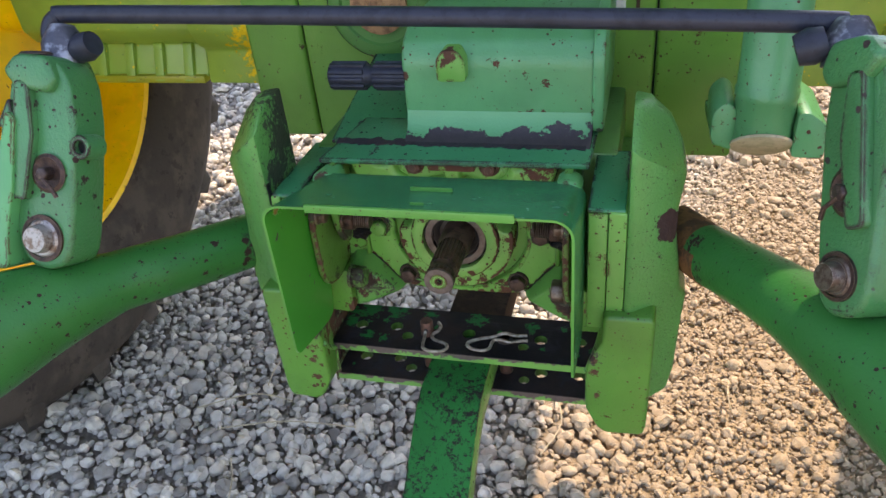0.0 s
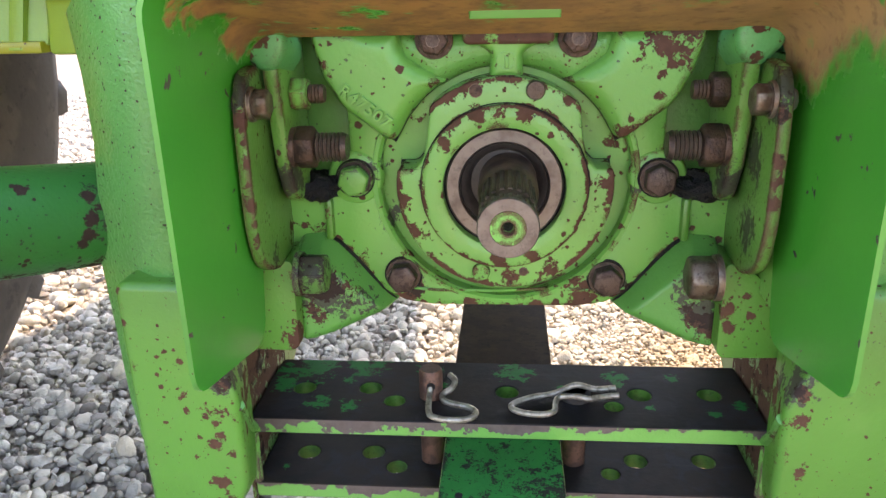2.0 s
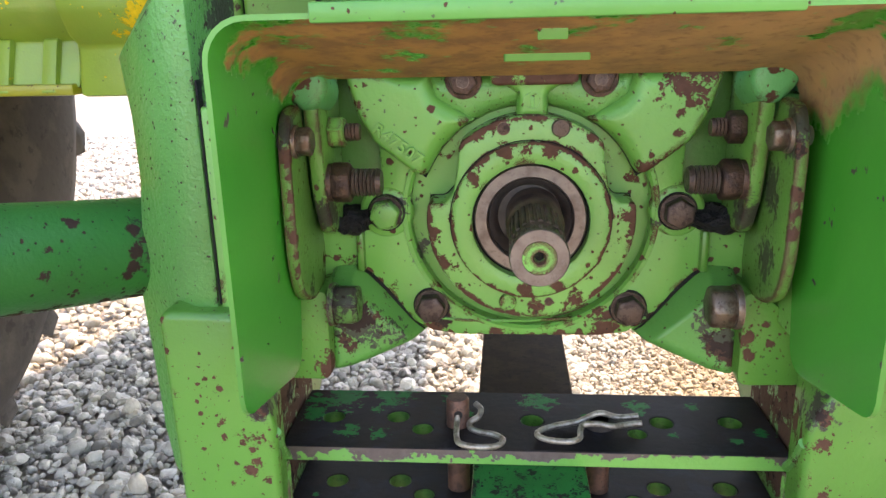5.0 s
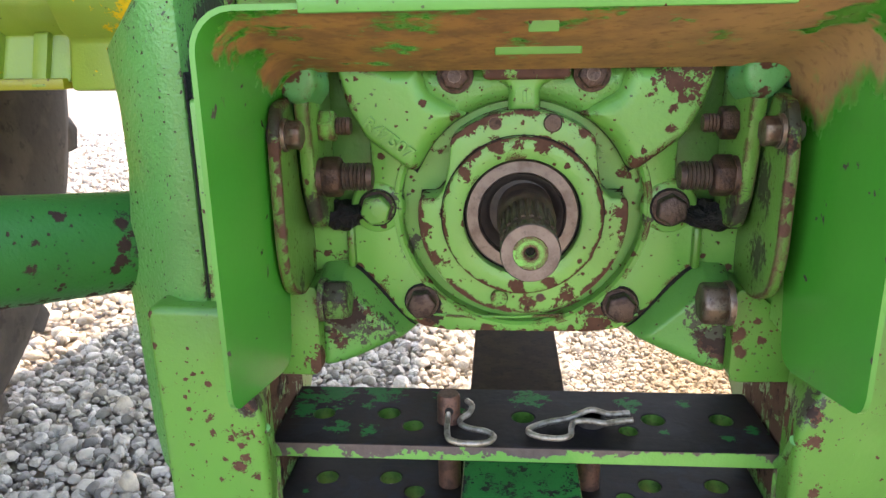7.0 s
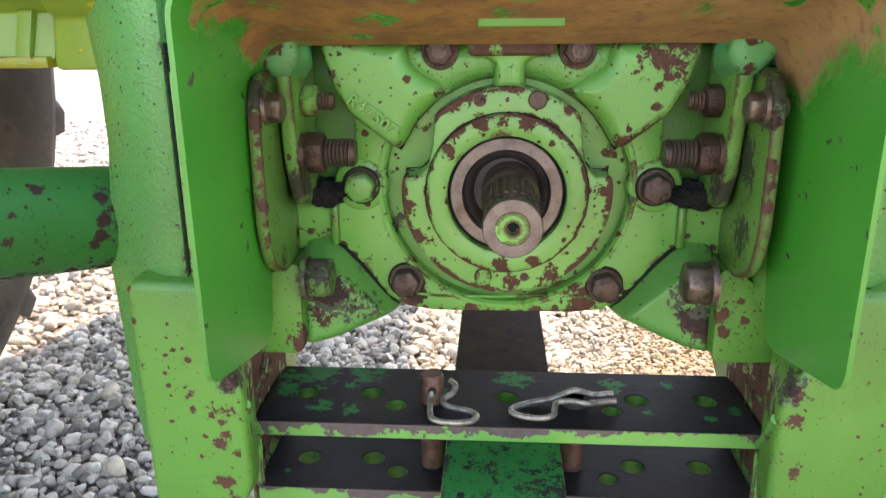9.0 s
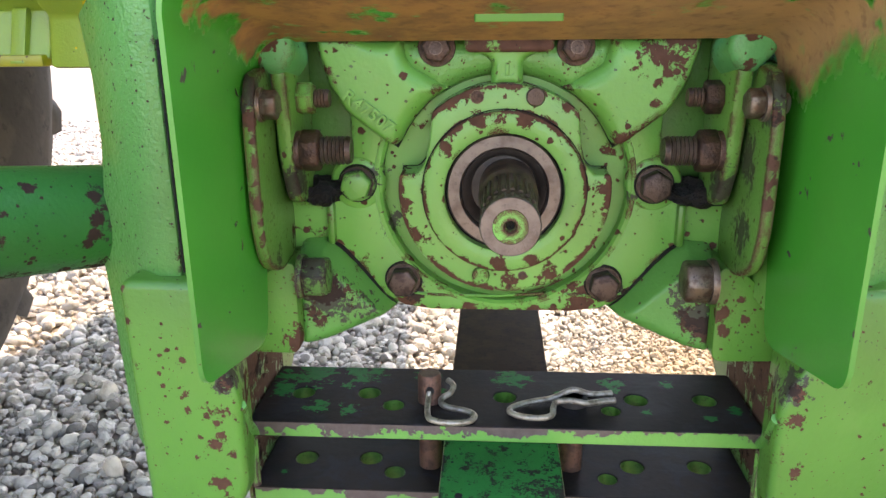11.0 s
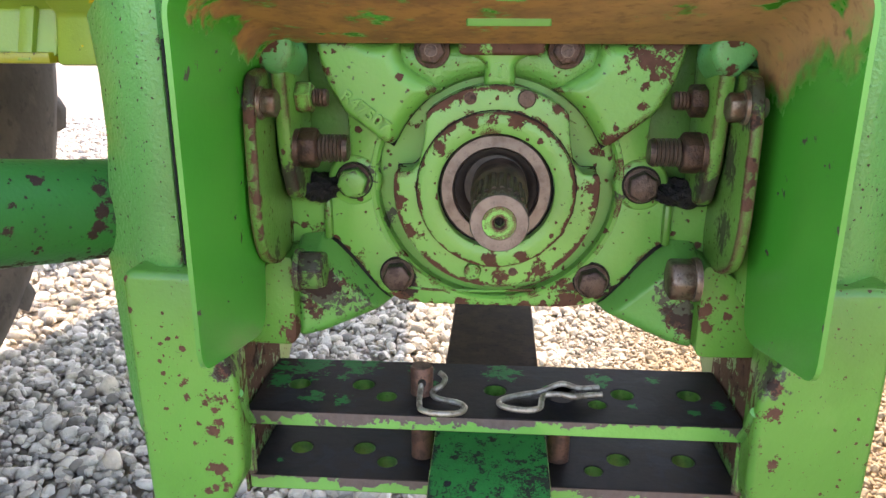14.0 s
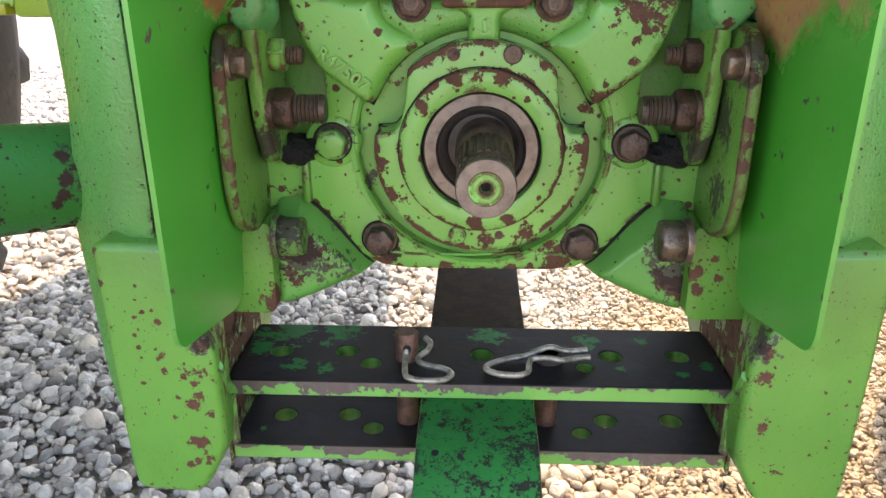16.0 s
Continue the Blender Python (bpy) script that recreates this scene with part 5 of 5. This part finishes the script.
def clip(points, label):
    points = [(x + 0.0015, y + 0.004, z + 0.0022) for x, y, z in points]
    tagged(link("hairpin_clip", sweep(smooth_line(points, 8), 0.0022, 12), m_clip), label, "hairpin clip", "hairpin clips")


clip([(-0.0545, -0.0155, 0.527), (-0.0550, -0.020, 0.5225), (-0.0545, -0.033, 0.5195), (-0.0515, -0.0430, 0.5195), (-0.040, -0.0475, 0.5195), (-0.0255, -0.0440, 0.5185), (-0.0205, -0.0355, 0.5185), (-0.0265, -0.0285, 0.5185),
      (-0.0385, -0.0245, 0.5185), (-0.0450, -0.0200, 0.519), (-0.0455, -0.0135, 0.520), (-0.0395, -0.0085, 0.522), (-0.0375, -0.001, 0.5245), (-0.0420, 0.004, 0.5265)], "bright bent wire hairpin clip hanging from the pin")
clip([(0.0815, 0.0000, 0.5205), (0.066, -0.0025, 0.5205), (0.052, -0.0040, 0.5245), (0.036, -0.0075, 0.5190), (0.020, -0.0120, 0.5180), (0.007, -0.0205, 0.5180), (0.005, -0.0275, 0.5180), (0.013, -0.0335, 0.5180), (0.027, -0.0350, 0.5180), (0.0350, -0.0300, 0.5180),
      (0.0365, -0.0200, 0.5182), (0.0395, -0.0135, 0.5195), (0.050, -0.0150, 0.5215), (0.060, -0.0165, 0.5205), (0.067, -0.0130, 0.5195), (0.0755, -0.0095, 0.5190), (0.083, -0.0090, 0.5195)], "bright bent wire hairpin clip lying on the plate")


# ---- rear of the tractor ----
def rear_case():
    t = thing("rear_axle_case", (0, 0.6, 0.62), "large green cast rear axle case with bolted covers", "axle case")
    for a, b, z in ((-0.372, -0.2812, 0.69), (-0.2788, 0.2238, 0.69), (0.2262, 0.335, 0.672)):
        part("rear_face", block(a, b, 0.25, 0.50, z, 1.45, 0.006, 3), m_case, t)
    for x in (-0.28, 0.225):
        part("joint_filler", block(x - 0.004, x + 0.004, 0.258, 0.30, 0.69, 1.45, 0.0), m_grease_gap, t)
    part("front_case", prism([(-0.20, 0.62), (-0.06, 0.62), (0.0, 0.80), (0.20, 1.5), (-0.22, 1.5)], "y", 0.5, 2.1, 0.01), m_wall, t)
    part("hitch_block", block(-0.19, 0.19, 0.045, 0.26, 0.60, 0.775, 0.006), m_wall, t)
    cover = part("round_cover", lathe([(0.076, 0.0), (0.076, 0.012), (0.070, 0.016), (0.058, 0.016), (0.055, 0.012), (0.040, 0.011), (0, 0.011)], 48, toward(-0.150, 0.2505, 0.898, REAR)), m_wall, t)
    part("gasket", lathe([(0.0765, 0), (0.0765, 0.004), (0.0805, 0.004), (0.0805, 0)], 48, toward(-0.150, 0.2495, 0.898, REAR)), m_grease_gap, cover)
    part("rusty_centre", lathe([(0.041, 0.0), (0.041, 0.006), (0.034, 0.009), (0.012, 0.009), (0.010, 0.013), (0, 0.014)], 32, toward(-0.150, 0.239, 0.898, REAR)), m_disc, cover, "orange rusty cover centre")
    for k in range(3):
        part("fitting", hex_head(toward(-0.07 + 0.032 * k, 0.25, 0.925 + 0.004 * (k % 2), REAR), 0.026, 0.02, 0.016, 0.004, 20 * k), m_chip, t)
    label = part("maker_label", block(0.080, 0.184, 0.2478, 0.2495, 0.872, 0.935, 0.0004), m_label, t, "white printed label, too small to read")
    part("print_bar", block(0.084, 0.0885, 0.2470, 0.2476, 0.880, 0.8945, 0.0), m_ink, label)
    for k, (x, high) in enumerate(((0.092, 0.8905), (0.096, 0.8925), (0.1015, 0.8935), (0.1065, 0.8915), (0.1115, 0.893), (0.117, 0.8905), (0.147, 0.8925))):
        part("print_bar", block(x, x + (0.0022, 0.0030, 0.0018)[k % 3], 0.2470, 0.2476, 0.8815, high, 0.0), m_ink, label)
    part("print_bar", block(0.086, 0.126, 0.2470, 0.2476, 0.8955, 0.8965, 0.0), m_ink, label)
    part("label_gap", block(0.129, 0.1345, 0.2470, 0.2476, 0.872, 0.935, 0.0), m_case, label)
    part("rust_streak", block(0.197, 0.202, 0.2470, 0.2498, 0.86, 0.93, 0.0008), m_brown, t)


rear_case()


def upper_housing():
    """Casting that sits over the shaft housing, with a splined stub to one side and a worn flange below."""
    t = thing("rockshaft_housing", (0.05, 0.09, 0.79), "green cast valve housing with splined stub and worn black flange", "housing")
    sec = [(0.045, 0.80), (0.043, 0.830), (0.045, 0.885), (0.056, 0.905), (0.085, 0.917), (0.25, 0.92), (0.25, 0.80)]
    part("body", prism(rounded(sec, 0.012, 5), "x", -0.062, 0.166, 0.005, 3), m_upper, t)
    part("end_rib", prism(rounded([(0.040, 0.80), (0.038, 0.832), (0.040, 0.89), (0.054, 0.912), (0.085, 0.924), (0.25, 0.926), (0.25, 0.80)], 0.012, 4), "x", 0.158, 0.172, 0.004), m_upper, t)
    part("boss", prism(rounded([(-0.016, 0.866), (0.018, 0.866), (0.018, 0.890), (0.010, 0.902), (-0.008, 0.902), (-0.016, 0.892)], 0.005, 3), "y", 0.030, 0.09, 0.003), m_boss, t)
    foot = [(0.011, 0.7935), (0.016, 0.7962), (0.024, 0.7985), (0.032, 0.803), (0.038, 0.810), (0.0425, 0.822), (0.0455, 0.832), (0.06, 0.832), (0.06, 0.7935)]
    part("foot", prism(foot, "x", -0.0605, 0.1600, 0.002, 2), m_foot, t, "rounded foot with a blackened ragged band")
    flange = [(-0.157, -0.021), (0.161, -0.016), (0.166, 0.06), (-0.07, 0.07), (-0.125, 0.07)]
    rise = lambda y: 0.16 * (y + 0.02)
    bm = prism(flange, "z", 0.783, 0.7893, 0.0012)
    for v in bm.verts:
        v.co.z += rise(v.co.y)
    part("flange", bm, m_lip_plate, t)
    rr = random.Random(5)
    front = [(-0.145 + 0.300 * k / 90, 0.0105 + 0.004 * noise.noise((k * 0.16, 3, 0)) + 0.003 * noise.noise((k * 0.6, 7, 0)) + rr.uniform(-0.0008, 0.0008)) for k in range(91)]
    back = [(0.155 - 0.300 * k / 90, 0.0215 + 0.006 * noise.noise((k * 0.22, 0, 0)) + 0.004 * noise.noise((k * 0.7, 5, 0)) + rr.uniform(-0.0015, 0.0015)) for k in range(91)]
    bm = prism(front + back, "z", 0.7895, 0.7906)
    for v in bm.verts:
        v.co.z += rise(v.co.y)
    part("worn_band", bm, m_blackband, t, "bare blackened band along the flange")
    bm = prism([(-0.155, 0.02), (-0.064, 0.046), (-0.064, 0.25), (-0.165, 0.25)], "z", 0.783, 0.7885, 0.002)
    for v in bm.verts:
        v.co.z += rise(v.co.y)
    part("gusset", bm, m_lip_plate, t)
    sy, sz = 0.060, 0.862
    stub = part("splined_stub", lathe([(0, 0), (0.0145, 0.0), (0.0145, 0.040), (0.0124, 0.043), (0.0124, 0.049), (0.0145, 0.052), (0.0145, 0.094), (0.0134, 0.098), (0, 0.098)], 32, toward(-0.060, sy, sz, (-1, 0, 0))), m_rod, t, "dark splined steel stub shaft")
    for i in range(10):
        a = 2 * math.pi * i / 10
        o = [(sy + u * math.cos(a) - v * math.sin(a), sz + u * math.sin(a) + v * math.cos(a)) for u, v in ((0.0140, -0.0033), (0.0174, -0.0025), (0.0174, 0.0025), (0.0140, 0.0033))]
        part("spline", prism(o, "x", -0.100, -0.060, 0.0004, 1), m_rod, stub)
        part("spline", prism(o, "x", -0.156, -0.112, 0.0004, 1), m_rod, stub)


# teal base imitates sky reflected in green paint; stains and chips are wear
m_upper = paint("sky_teal_paint", (0.080, 0.30, 0.115), 0.7, 0.35, 0.3, fleck=0.0028, stains=[(-0.055 + 0.0185 * k, 0.044, 0.803, 0.009 + 0.003 * (k % 3)) for k in range(13)],
                patches=((0.075, 0.043, 0.822, 0.005), (0.090, 0.043, 0.823, 0.006), (0.104, 0.043, 0.824, 0.005), (0.048, 0.046, 0.882, 0.006), (0.108, 0.043, 0.858, 0.004), (-0.058, 0.045, 0.868, 0.004)))
m_boss = paint("worn_boss_paint", GREEN, 0.8, 0.8, 0.25, patches=((0.001, 0.032, 0.897, 0.010), (-0.006, 0.030, 0.890, 0.005)))
# same sky-tinted teal above the worn black band
m_foot = foot_paint("blackened_sky_teal_foot_paint", (0.080, 0.30, 0.115))
m_blackband = plain("blackened_flange", (0.035, 0.026, 0.030), 0.6, 0.0, 40, 0.4, 0.6, 0.002, second=(0.055, 0.032, 0.03))
upper_housing()


def axle(s):
    t = thing("rear_axle", (s * 0.75, 0.45, 0.75), "yellow-green cast rear axle with ribs along its skirt", "rear axle", "rear axles")
    sec = [(0.340, 0.752), (0.362, 0.806), (0.345, 0.815), (0.325, 0.84), (0.322, 0.93), (0.36, 1.0), (0.5, 1.02), (0.58, 0.95), (0.58, 0.752)]
    a, b = sorted((s * 0.514, s * 0.850))
    part("tube", prism(sec, "x", a, b, 0.005, 2), m_axle, t)
    part("axle_shaft", lathe([(0, 0), (0.058, 0), (0.058, 0.20), (0, 0.20)], 32, toward(s * 0.845, 0.445, 0.865, (s, 0, 0))), m_yellow, t, "yellow wheel shaft")
    a, b = sorted((s * 0.372 if s < 0 else 0.315, s * 0.5135))
    sec2 = [(0.336, 0.742), (0.345, 0.80), (0.330, 0.81), (0.312, 0.84), (0.312, 0.95), (0.36, 1.03), (0.5, 1.04), (0.6, 0.95), (0.6, 0.742)]
    part("inner_end", prism(sec2, "x", a, b, 0.006, 2), m_axle, t)
    a, b = sorted((s * 0.518, s * 0.850))
    part("lower_ledge", block(a, b, 0.3315, 0.40, 0.7445, 0.7575, 0.002), m_olive, t, "olive-yellow worn lower ledge")
    for k in range(6):
        x = s * (0.548 + 0.058 * k)
        part("rib", prism(rounded([(0.3300, 0.747), (0.352, 0.809), (0.372, 0.809), (0.352, 0.747)], 0.004, 3), "x", x - 0.0085, x + 0.0085, 0.0045, 3), m_axle, t)
    return t


m_olive = paint("olive_yellow_paint", (0.30, 0.29, 0.012), 0.3, 0.2, 0.2)
axle_left, axle_right = axle(-1), axle(1)


def wheel(t, sd):
    c = (sd * 1.19, 0.385, 0.78)
    m = toward(*c, (-sd, 0, 0))
    rim = [(0.424, 0.222), (0.420, 0.230), (0.408, 0.226), (0.395, 0.17), (0.385, 0.08), (0.38, -0.03), (0.33, -0.05), (0.26, -0.03), (0.20, 0.01), (0.12, 0.02), (0, 0.02)]
    w = part("wheel", lathe(rim, 96, m), m_yellow, t, "large farm wheel with a yellow dished rim")
    sec = [(0.395, 0.15), (0.412, 0.20), (0.440, 0.226), (0.51, 0.242), (0.60, 0.246), (0.67, 0.240), (0.715, 0.222), (0.742, 0.19), (0.750, 0.10), (0.754, 0)]
    part("tyre", lathe(sec + [(r, -h) for r, h in sec[::-1][1:]], 96, m), m_tyre, w, "dusty black farm tyre")
    n = 22
    for k in range(2 * n):
        s = 1 if k % 2 else -1
        a = 360 / n * (k // 2) + (360 / n / 2 if s > 0 else 0)
        bm = bmesh.new()
        rings = []
        for h, r0, r1, da in ((0.226, 0.69, 0.716, 0), (0.222, 0.71, 0.748, 1.0), (0.19, 0.735, 0.776, 3), (0.11, 0.74, 0.782, 7), (0.02, 0.74, 0.782, 12)):
            ring = []
            for r, d in ((r0, -2.3), (r1, -1.7), (r1, 1.7), (r0, 2.3)):
                q = radians(a + da + d)
                ring.append(bm.verts.new((r * math.cos(q), r * math.sin(q), s * h)))
            rings.append(ring)
        for p, q in zip(rings, rings[1:]):
            for j in range(3):
                bm.faces.new((p[j], p[j + 1], q[j + 1], q[j]))
        bm.faces.new(rings[0])
        bm.faces.new(rings[-1][::-1])
        bmesh.ops.transform(bm, matrix=m, verts=bm.verts[:])
        part("lug", bm, m_tyre, w)
    part("hub", lathe([(0, 0), (0.14, 0.0), (0.14, 0.05), (0.11, 0.08), (0.11, 0.21), (0, 0.21)], 36, toward(sd * 1.18, c[1], c[2], (-sd, 0, 0))), m_yellow, w)
    for k in range(8):
        q = radians(45 * k + 10)
        part("wheel_nut", hex_head(toward(sd * 1.175, c[1] + 0.18 * math.cos(q), c[2] + 0.18 * math.sin(q), (-sd, 0, 0)), 0.03, 0.03), m_bolt, w)


wheel(axle_left, -1)
wheel(axle_right, 1)


def lift_arm(s, pts, radii, label):
    t = thing("draft_link", pts[0], label, "draft link", "draft links")
    line = smooth_line(pts, 6)
    k = len(radii) - 1
    rr = [radii[min(int(i / 6), k)] + (radii[min(int(i / 6) + 1, k)] - radii[min(int(i / 6), k)]) * ((i / 6) % 1) for i in range(len(line))]
    part("arm", sweep(line, rr, 28), m_arm, t)
    d = (Vector(pts[1]) - Vector(pts[0])).normalized()
    part("dark_collar", sweep([Vector(pts[0]) - d * 0.004, Vector(pts[0]) + d * (0.078 if s > 0 else 0.020)], radii[0] * 1.05, 28), m_collar if s > 0 else m_brown, t)


m_collar = plain("rusty_collar", (0.20, 0.085, 0.032), 0.7, 0.0, 55, 0.5, second=(0.07, 0.035, 0.02))
lift_arm(-1, [(-0.252, 0.020, 0.660), (-0.280, -0.020, 0.664), (-0.330, -0.095, 0.677), (-0.375, -0.165, 0.692), (-0.420, -0.235, 0.700), (-0.470, -0.315, 0.702), (-0.54, -0.42, 0.705)],
         [0.033, 0.0355, 0.0355, 0.036, 0.052, 0.070, 0.078], "green forged draft link with chipped paint, in shade")
lift_arm(1, [(0.262, 0.028, 0.682), (0.290, -0.018, 0.687), (0.331, -0.080, 0.699), (0.368, -0.140, 0.709), (0.412, -0.212, 0.711), (0.470, -0.312, 0.708), (0.54, -0.42, 0.70)],
         [0.031, 0.0325, 0.0335, 0.036, 0.044, 0.052, 0.056], "green forged draft link, partly in sun")


def lift_link(s, foot, wide, turn, label):
    t = thing("lift_link", foot, label, "lift link", "lift links")
    lean = Matrix.Translation(foot) @ Matrix.Rotation(radians(-24), 4, "X") @ Matrix.Rotation(radians(turn), 4, "Z") @ Matrix.Diagonal((-s, 1, 1, 1))

    def put(name, bm, mat, lab="", parent=None):
        bmesh.ops.transform(bm, matrix=lean, verts=bm.verts[:])
        return part(name, bm, mat, parent or t, lab)

    side = [(0.034, -0.012), (0.026, -0.028), (0.006, -0.036), (-0.018, -0.032), (-0.032, -0.016), (-0.035, 0.006), (-0.036, 0.05), (-0.040, 0.10), (-0.034, 0.145), (-0.028, 0.172), (-0.004, 0.190), (0.028, 0.188), (0.044, 0.165), (0.048, 0.12), (0.042, 0.05)]
    side = [(u * (wide if u > 0 else 1.0), v) for u, v in side]
    put("link_plate", prism(rounded(side, 0.012, 4), "y", -0.024, 0.026, 0.006, 3), m_link)
    put("ridge", prism(rounded([(-0.030, 0.045), (-0.012, 0.04), (0.004, 0.11), (0.002, 0.165), (-0.014, 0.168)], 0.006, 3), "y", -0.034, -0.018, 0.005, 3), m_link)
    put("cap_casting", prism(rounded([(0.036, 0.166), (0.026, 0.190), (-0.012, 0.193), (-0.030, 0.176), (-0.015, 0.158), (0.026, 0.152)], 0.008, 4), "y", -0.034, 0.034, 0.006, 3), m_link)
    if wide == 1.0:
        put("side_web", prism(rounded([(-0.026, 0.135), (-0.014, 0.128), (-0.024, 0.05), (-0.034, 0.004), (-0.036, -0.034), (-0.074, -0.034), (-0.066, 0.010), (-0.044, 0.060)], 0.008, 4), "y", -0.038, 0.004, 0.007, 3), m_teal, "")
        put("side_boss", lathe([(0, -0.02), (0.013, -0.02), (0.0145, 0.0), (0.0145, 0.022), (0.0125, 0.026), (0, 0.026)], 24, toward(-0.060, -0.006, 0.088, REAR)), m_link, "")
        put("rusty_crown", lathe([(0, 0), (0.020, 0.0), (0.017, 0.003), (0, 0.004)], 24, Matrix.Translation((-0.004, -0.012, 0.1925)) @ Matrix.Diagonal((1, 0.6, 1, 1))), m_rust, "")
        put("boss", prism(rounded([(-0.044, 0.118), (-0.026, 0.150), (-0.020, 0.11)], 0.008, 3), "y", -0.030, 0.0, 0.004), m_link)
    mm = toward(0, -0.024, 0, REAR)
    mm = mm @ Matrix.Diagonal((0.74 if wide < 1 else 0.9,) * 2 + (1, 1))
    put("pin", lathe([(0, 0), (0.022, 0), (0.023, 0.002), (0.0205, 0.004), (0.0175, 0.004), (0.0165, 0.012), (0.0150, 0.0145), (0, 0.015)], 32, mm), m_pinhead if wide == 1.0 else m_boltb, "worn steel pivot pin head")
    put("washer", lathe([(0.0235, 0), (0.0285, 0.0), (0.0285, 0.003), (0.0235, 0.003)], 32, mm), m_rust, "")
    if wide == 1.0:
        put("knuckle", lathe([(0.0075, -0.004), (0.0075, 0.022), (0.0118, 0.022), (0.0130, 0.019), (0.0130, -0.004)], 24, toward(0.054 * wide, -0.004, 0.098, REAR)), m_link)
        # hole's darkness put in as a black disc
        put("knuckle_hole", lathe([(0, 0), (0.0086, 0), (0, 0.001)], 18, toward(0.054 * wide, -0.018, 0.098, REAR)), m_grease_gap)
    hub = toward(0.014 if wide == 1.0 else -0.004, -0.0245, 0.070, REAR)
    put("rusty_recess", lathe([(0, 0), (0.020, 0), (0.021, 0.002), (0.017, 0.004), (0.011, 0.001), (0, 0.001)], 24, hub), m_rust, "rusty worn recess")
    put("cotter_bolt", hex_head(hub @ Matrix.Translation((0, 0, 0.001)), 0.013, 0.012, 0.0), m_bolt)
    hx = 0.014 if wide == 1.0 else -0.004
    put("cotter", sweep([(hx, -0.036, 0.066), (hx + 0.012, -0.038, 0.056), (hx + 0.017, -0.036, 0.046)], 0.0022, 8), m_rust)


m_link = paint("link_green_paint", (0.045, 0.195, 0.062), 0.9, 1.3, 0.6, bare=(0.055, 0.038, 0.034), fleck=0.0036)
m_pinhead = plain("worn_pin_steel", (0.40, 0.36, 0.32), 0.45, 0.6, 80, 0.5, second=(0.18, 0.11, 0.07))
lift_link(-1, (-0.400, -0.190, 0.772), 1.0, 0, "chipped green cast lift link with bright pivot pin")
lift_link(1, (0.400, -0.187, 0.783), 0.75, -62, "chipped green cast lift link with rusty pin")


def cross_rod():
    t = thing("cross_rod", (0, -0.07, 0.9640), "black coated rod bent down into both lift links", "rod")
    line = [(-0.412, -0.085, 0.9390), (-0.420, -0.075, 0.9620), (-0.408, -0.068, 0.9760), (-0.37, -0.066, 0.9775), (0.0, -0.066, 0.9690), (0.335, -0.066, 0.9590), (0.375, -0.068, 0.9550), (0.392, -0.078, 0.9420), (0.398, -0.092, 0.9190)]
    part("rod", sweep(smooth_line(line, 6), 0.0096, 16), m_rod, t)
    for s, x, y, z in ((-1, -0.392, -0.093, 0.9540), (1, 0.377, -0.088, 0.9480)):
        part("end_cap", lathe([(0, -0.022), (0.021, -0.020), (0.022, 0.000), (0.017, 0.012), (0.012, 0.02), (0, 0.02)], 24, Matrix.Translation((x, y, z)) @ Matrix.Rotation(radians(-25), 4, "X")), m_boot, t, "grey galvanised end cap")
        part("nut", lathe([(0, -0.012), (0.013, -0.012), (0.016, 0), (0.013, 0.012), (0, 0.012)], 16, Matrix.Translation((x - s * 0.03, y - 0.004, z - 0.002)) @ Matrix.Rotation(radians(70), 4, "Y")), m_rod, t)


cross_rod()


# pale tan puts the light reflected from sunlit ground into the colour
m_lit_cap = plain("ground_lit_cap", (0.50, 0.42, 0.26), 0.6, 0.0, 45, 0.3, second=(0.38, 0.34, 0.20))


def cylinder():
    t = thing("lift_cylinder", (0.342, 0.062, 0.78), "upright green hydraulic lift cylinder in a cast bracket", "hydraulic cylinder")
    bm = lathe([(0, 0.770), (0.0315, 0.770), (0.0315, 0.840), (0.0328, 0.842), (0.0328, 0.850), (0.0315, 0.852), (0.0315, 1.30), (0, 1.30)], 40, Matrix.Translation((0.342, 0.062, 0)))
    bmesh.ops.bisect_plane(bm, geom=bm.verts[:] + bm.edges[:] + bm.faces[:], plane_co=(0.342, 0.052, 0.7895), plane_no=(0, -0.68, -0.73), clear_outer=True)
    part("barrel", bm, m_upper, t)
    part("bottom_cap", lathe([(0, 0), (0.0325, 0.0), (0.0325, 0.003), (0.030, 0.0045), (0, 0.005)], 36, toward(0.342, 0.052, 0.7885, (0, -0.68, -0.73))), m_lit_cap, t, "end face coloured pale tan for the sunlit ground it reflects")
    part("bracket", prism(rounded([(0.295, 0.085), (0.395, 0.085), (0.405, 0.10), (0.40, 0.13), (0.29, 0.20)], 0.008, 3), "z", 0.768, 0.780, 0.004), m_upper, t)
    part("bracket_lug", prism(rounded([(0.288, 0.79), (0.312, 0.778), (0.314, 0.828), (0.302, 0.838), (0.288, 0.825)], 0.008, 4), "y", 0.05, 0.13, 0.006), m_upper, t)
    part("bracket_lug", prism(rounded([(0.372, 0.778), (0.405, 0.778), (0.405, 0.815), (0.385, 0.83), (0.374, 0.83)], 0.006, 3), "y", 0.04, 0.14, 0.004), m_upper, t)


cylinder()
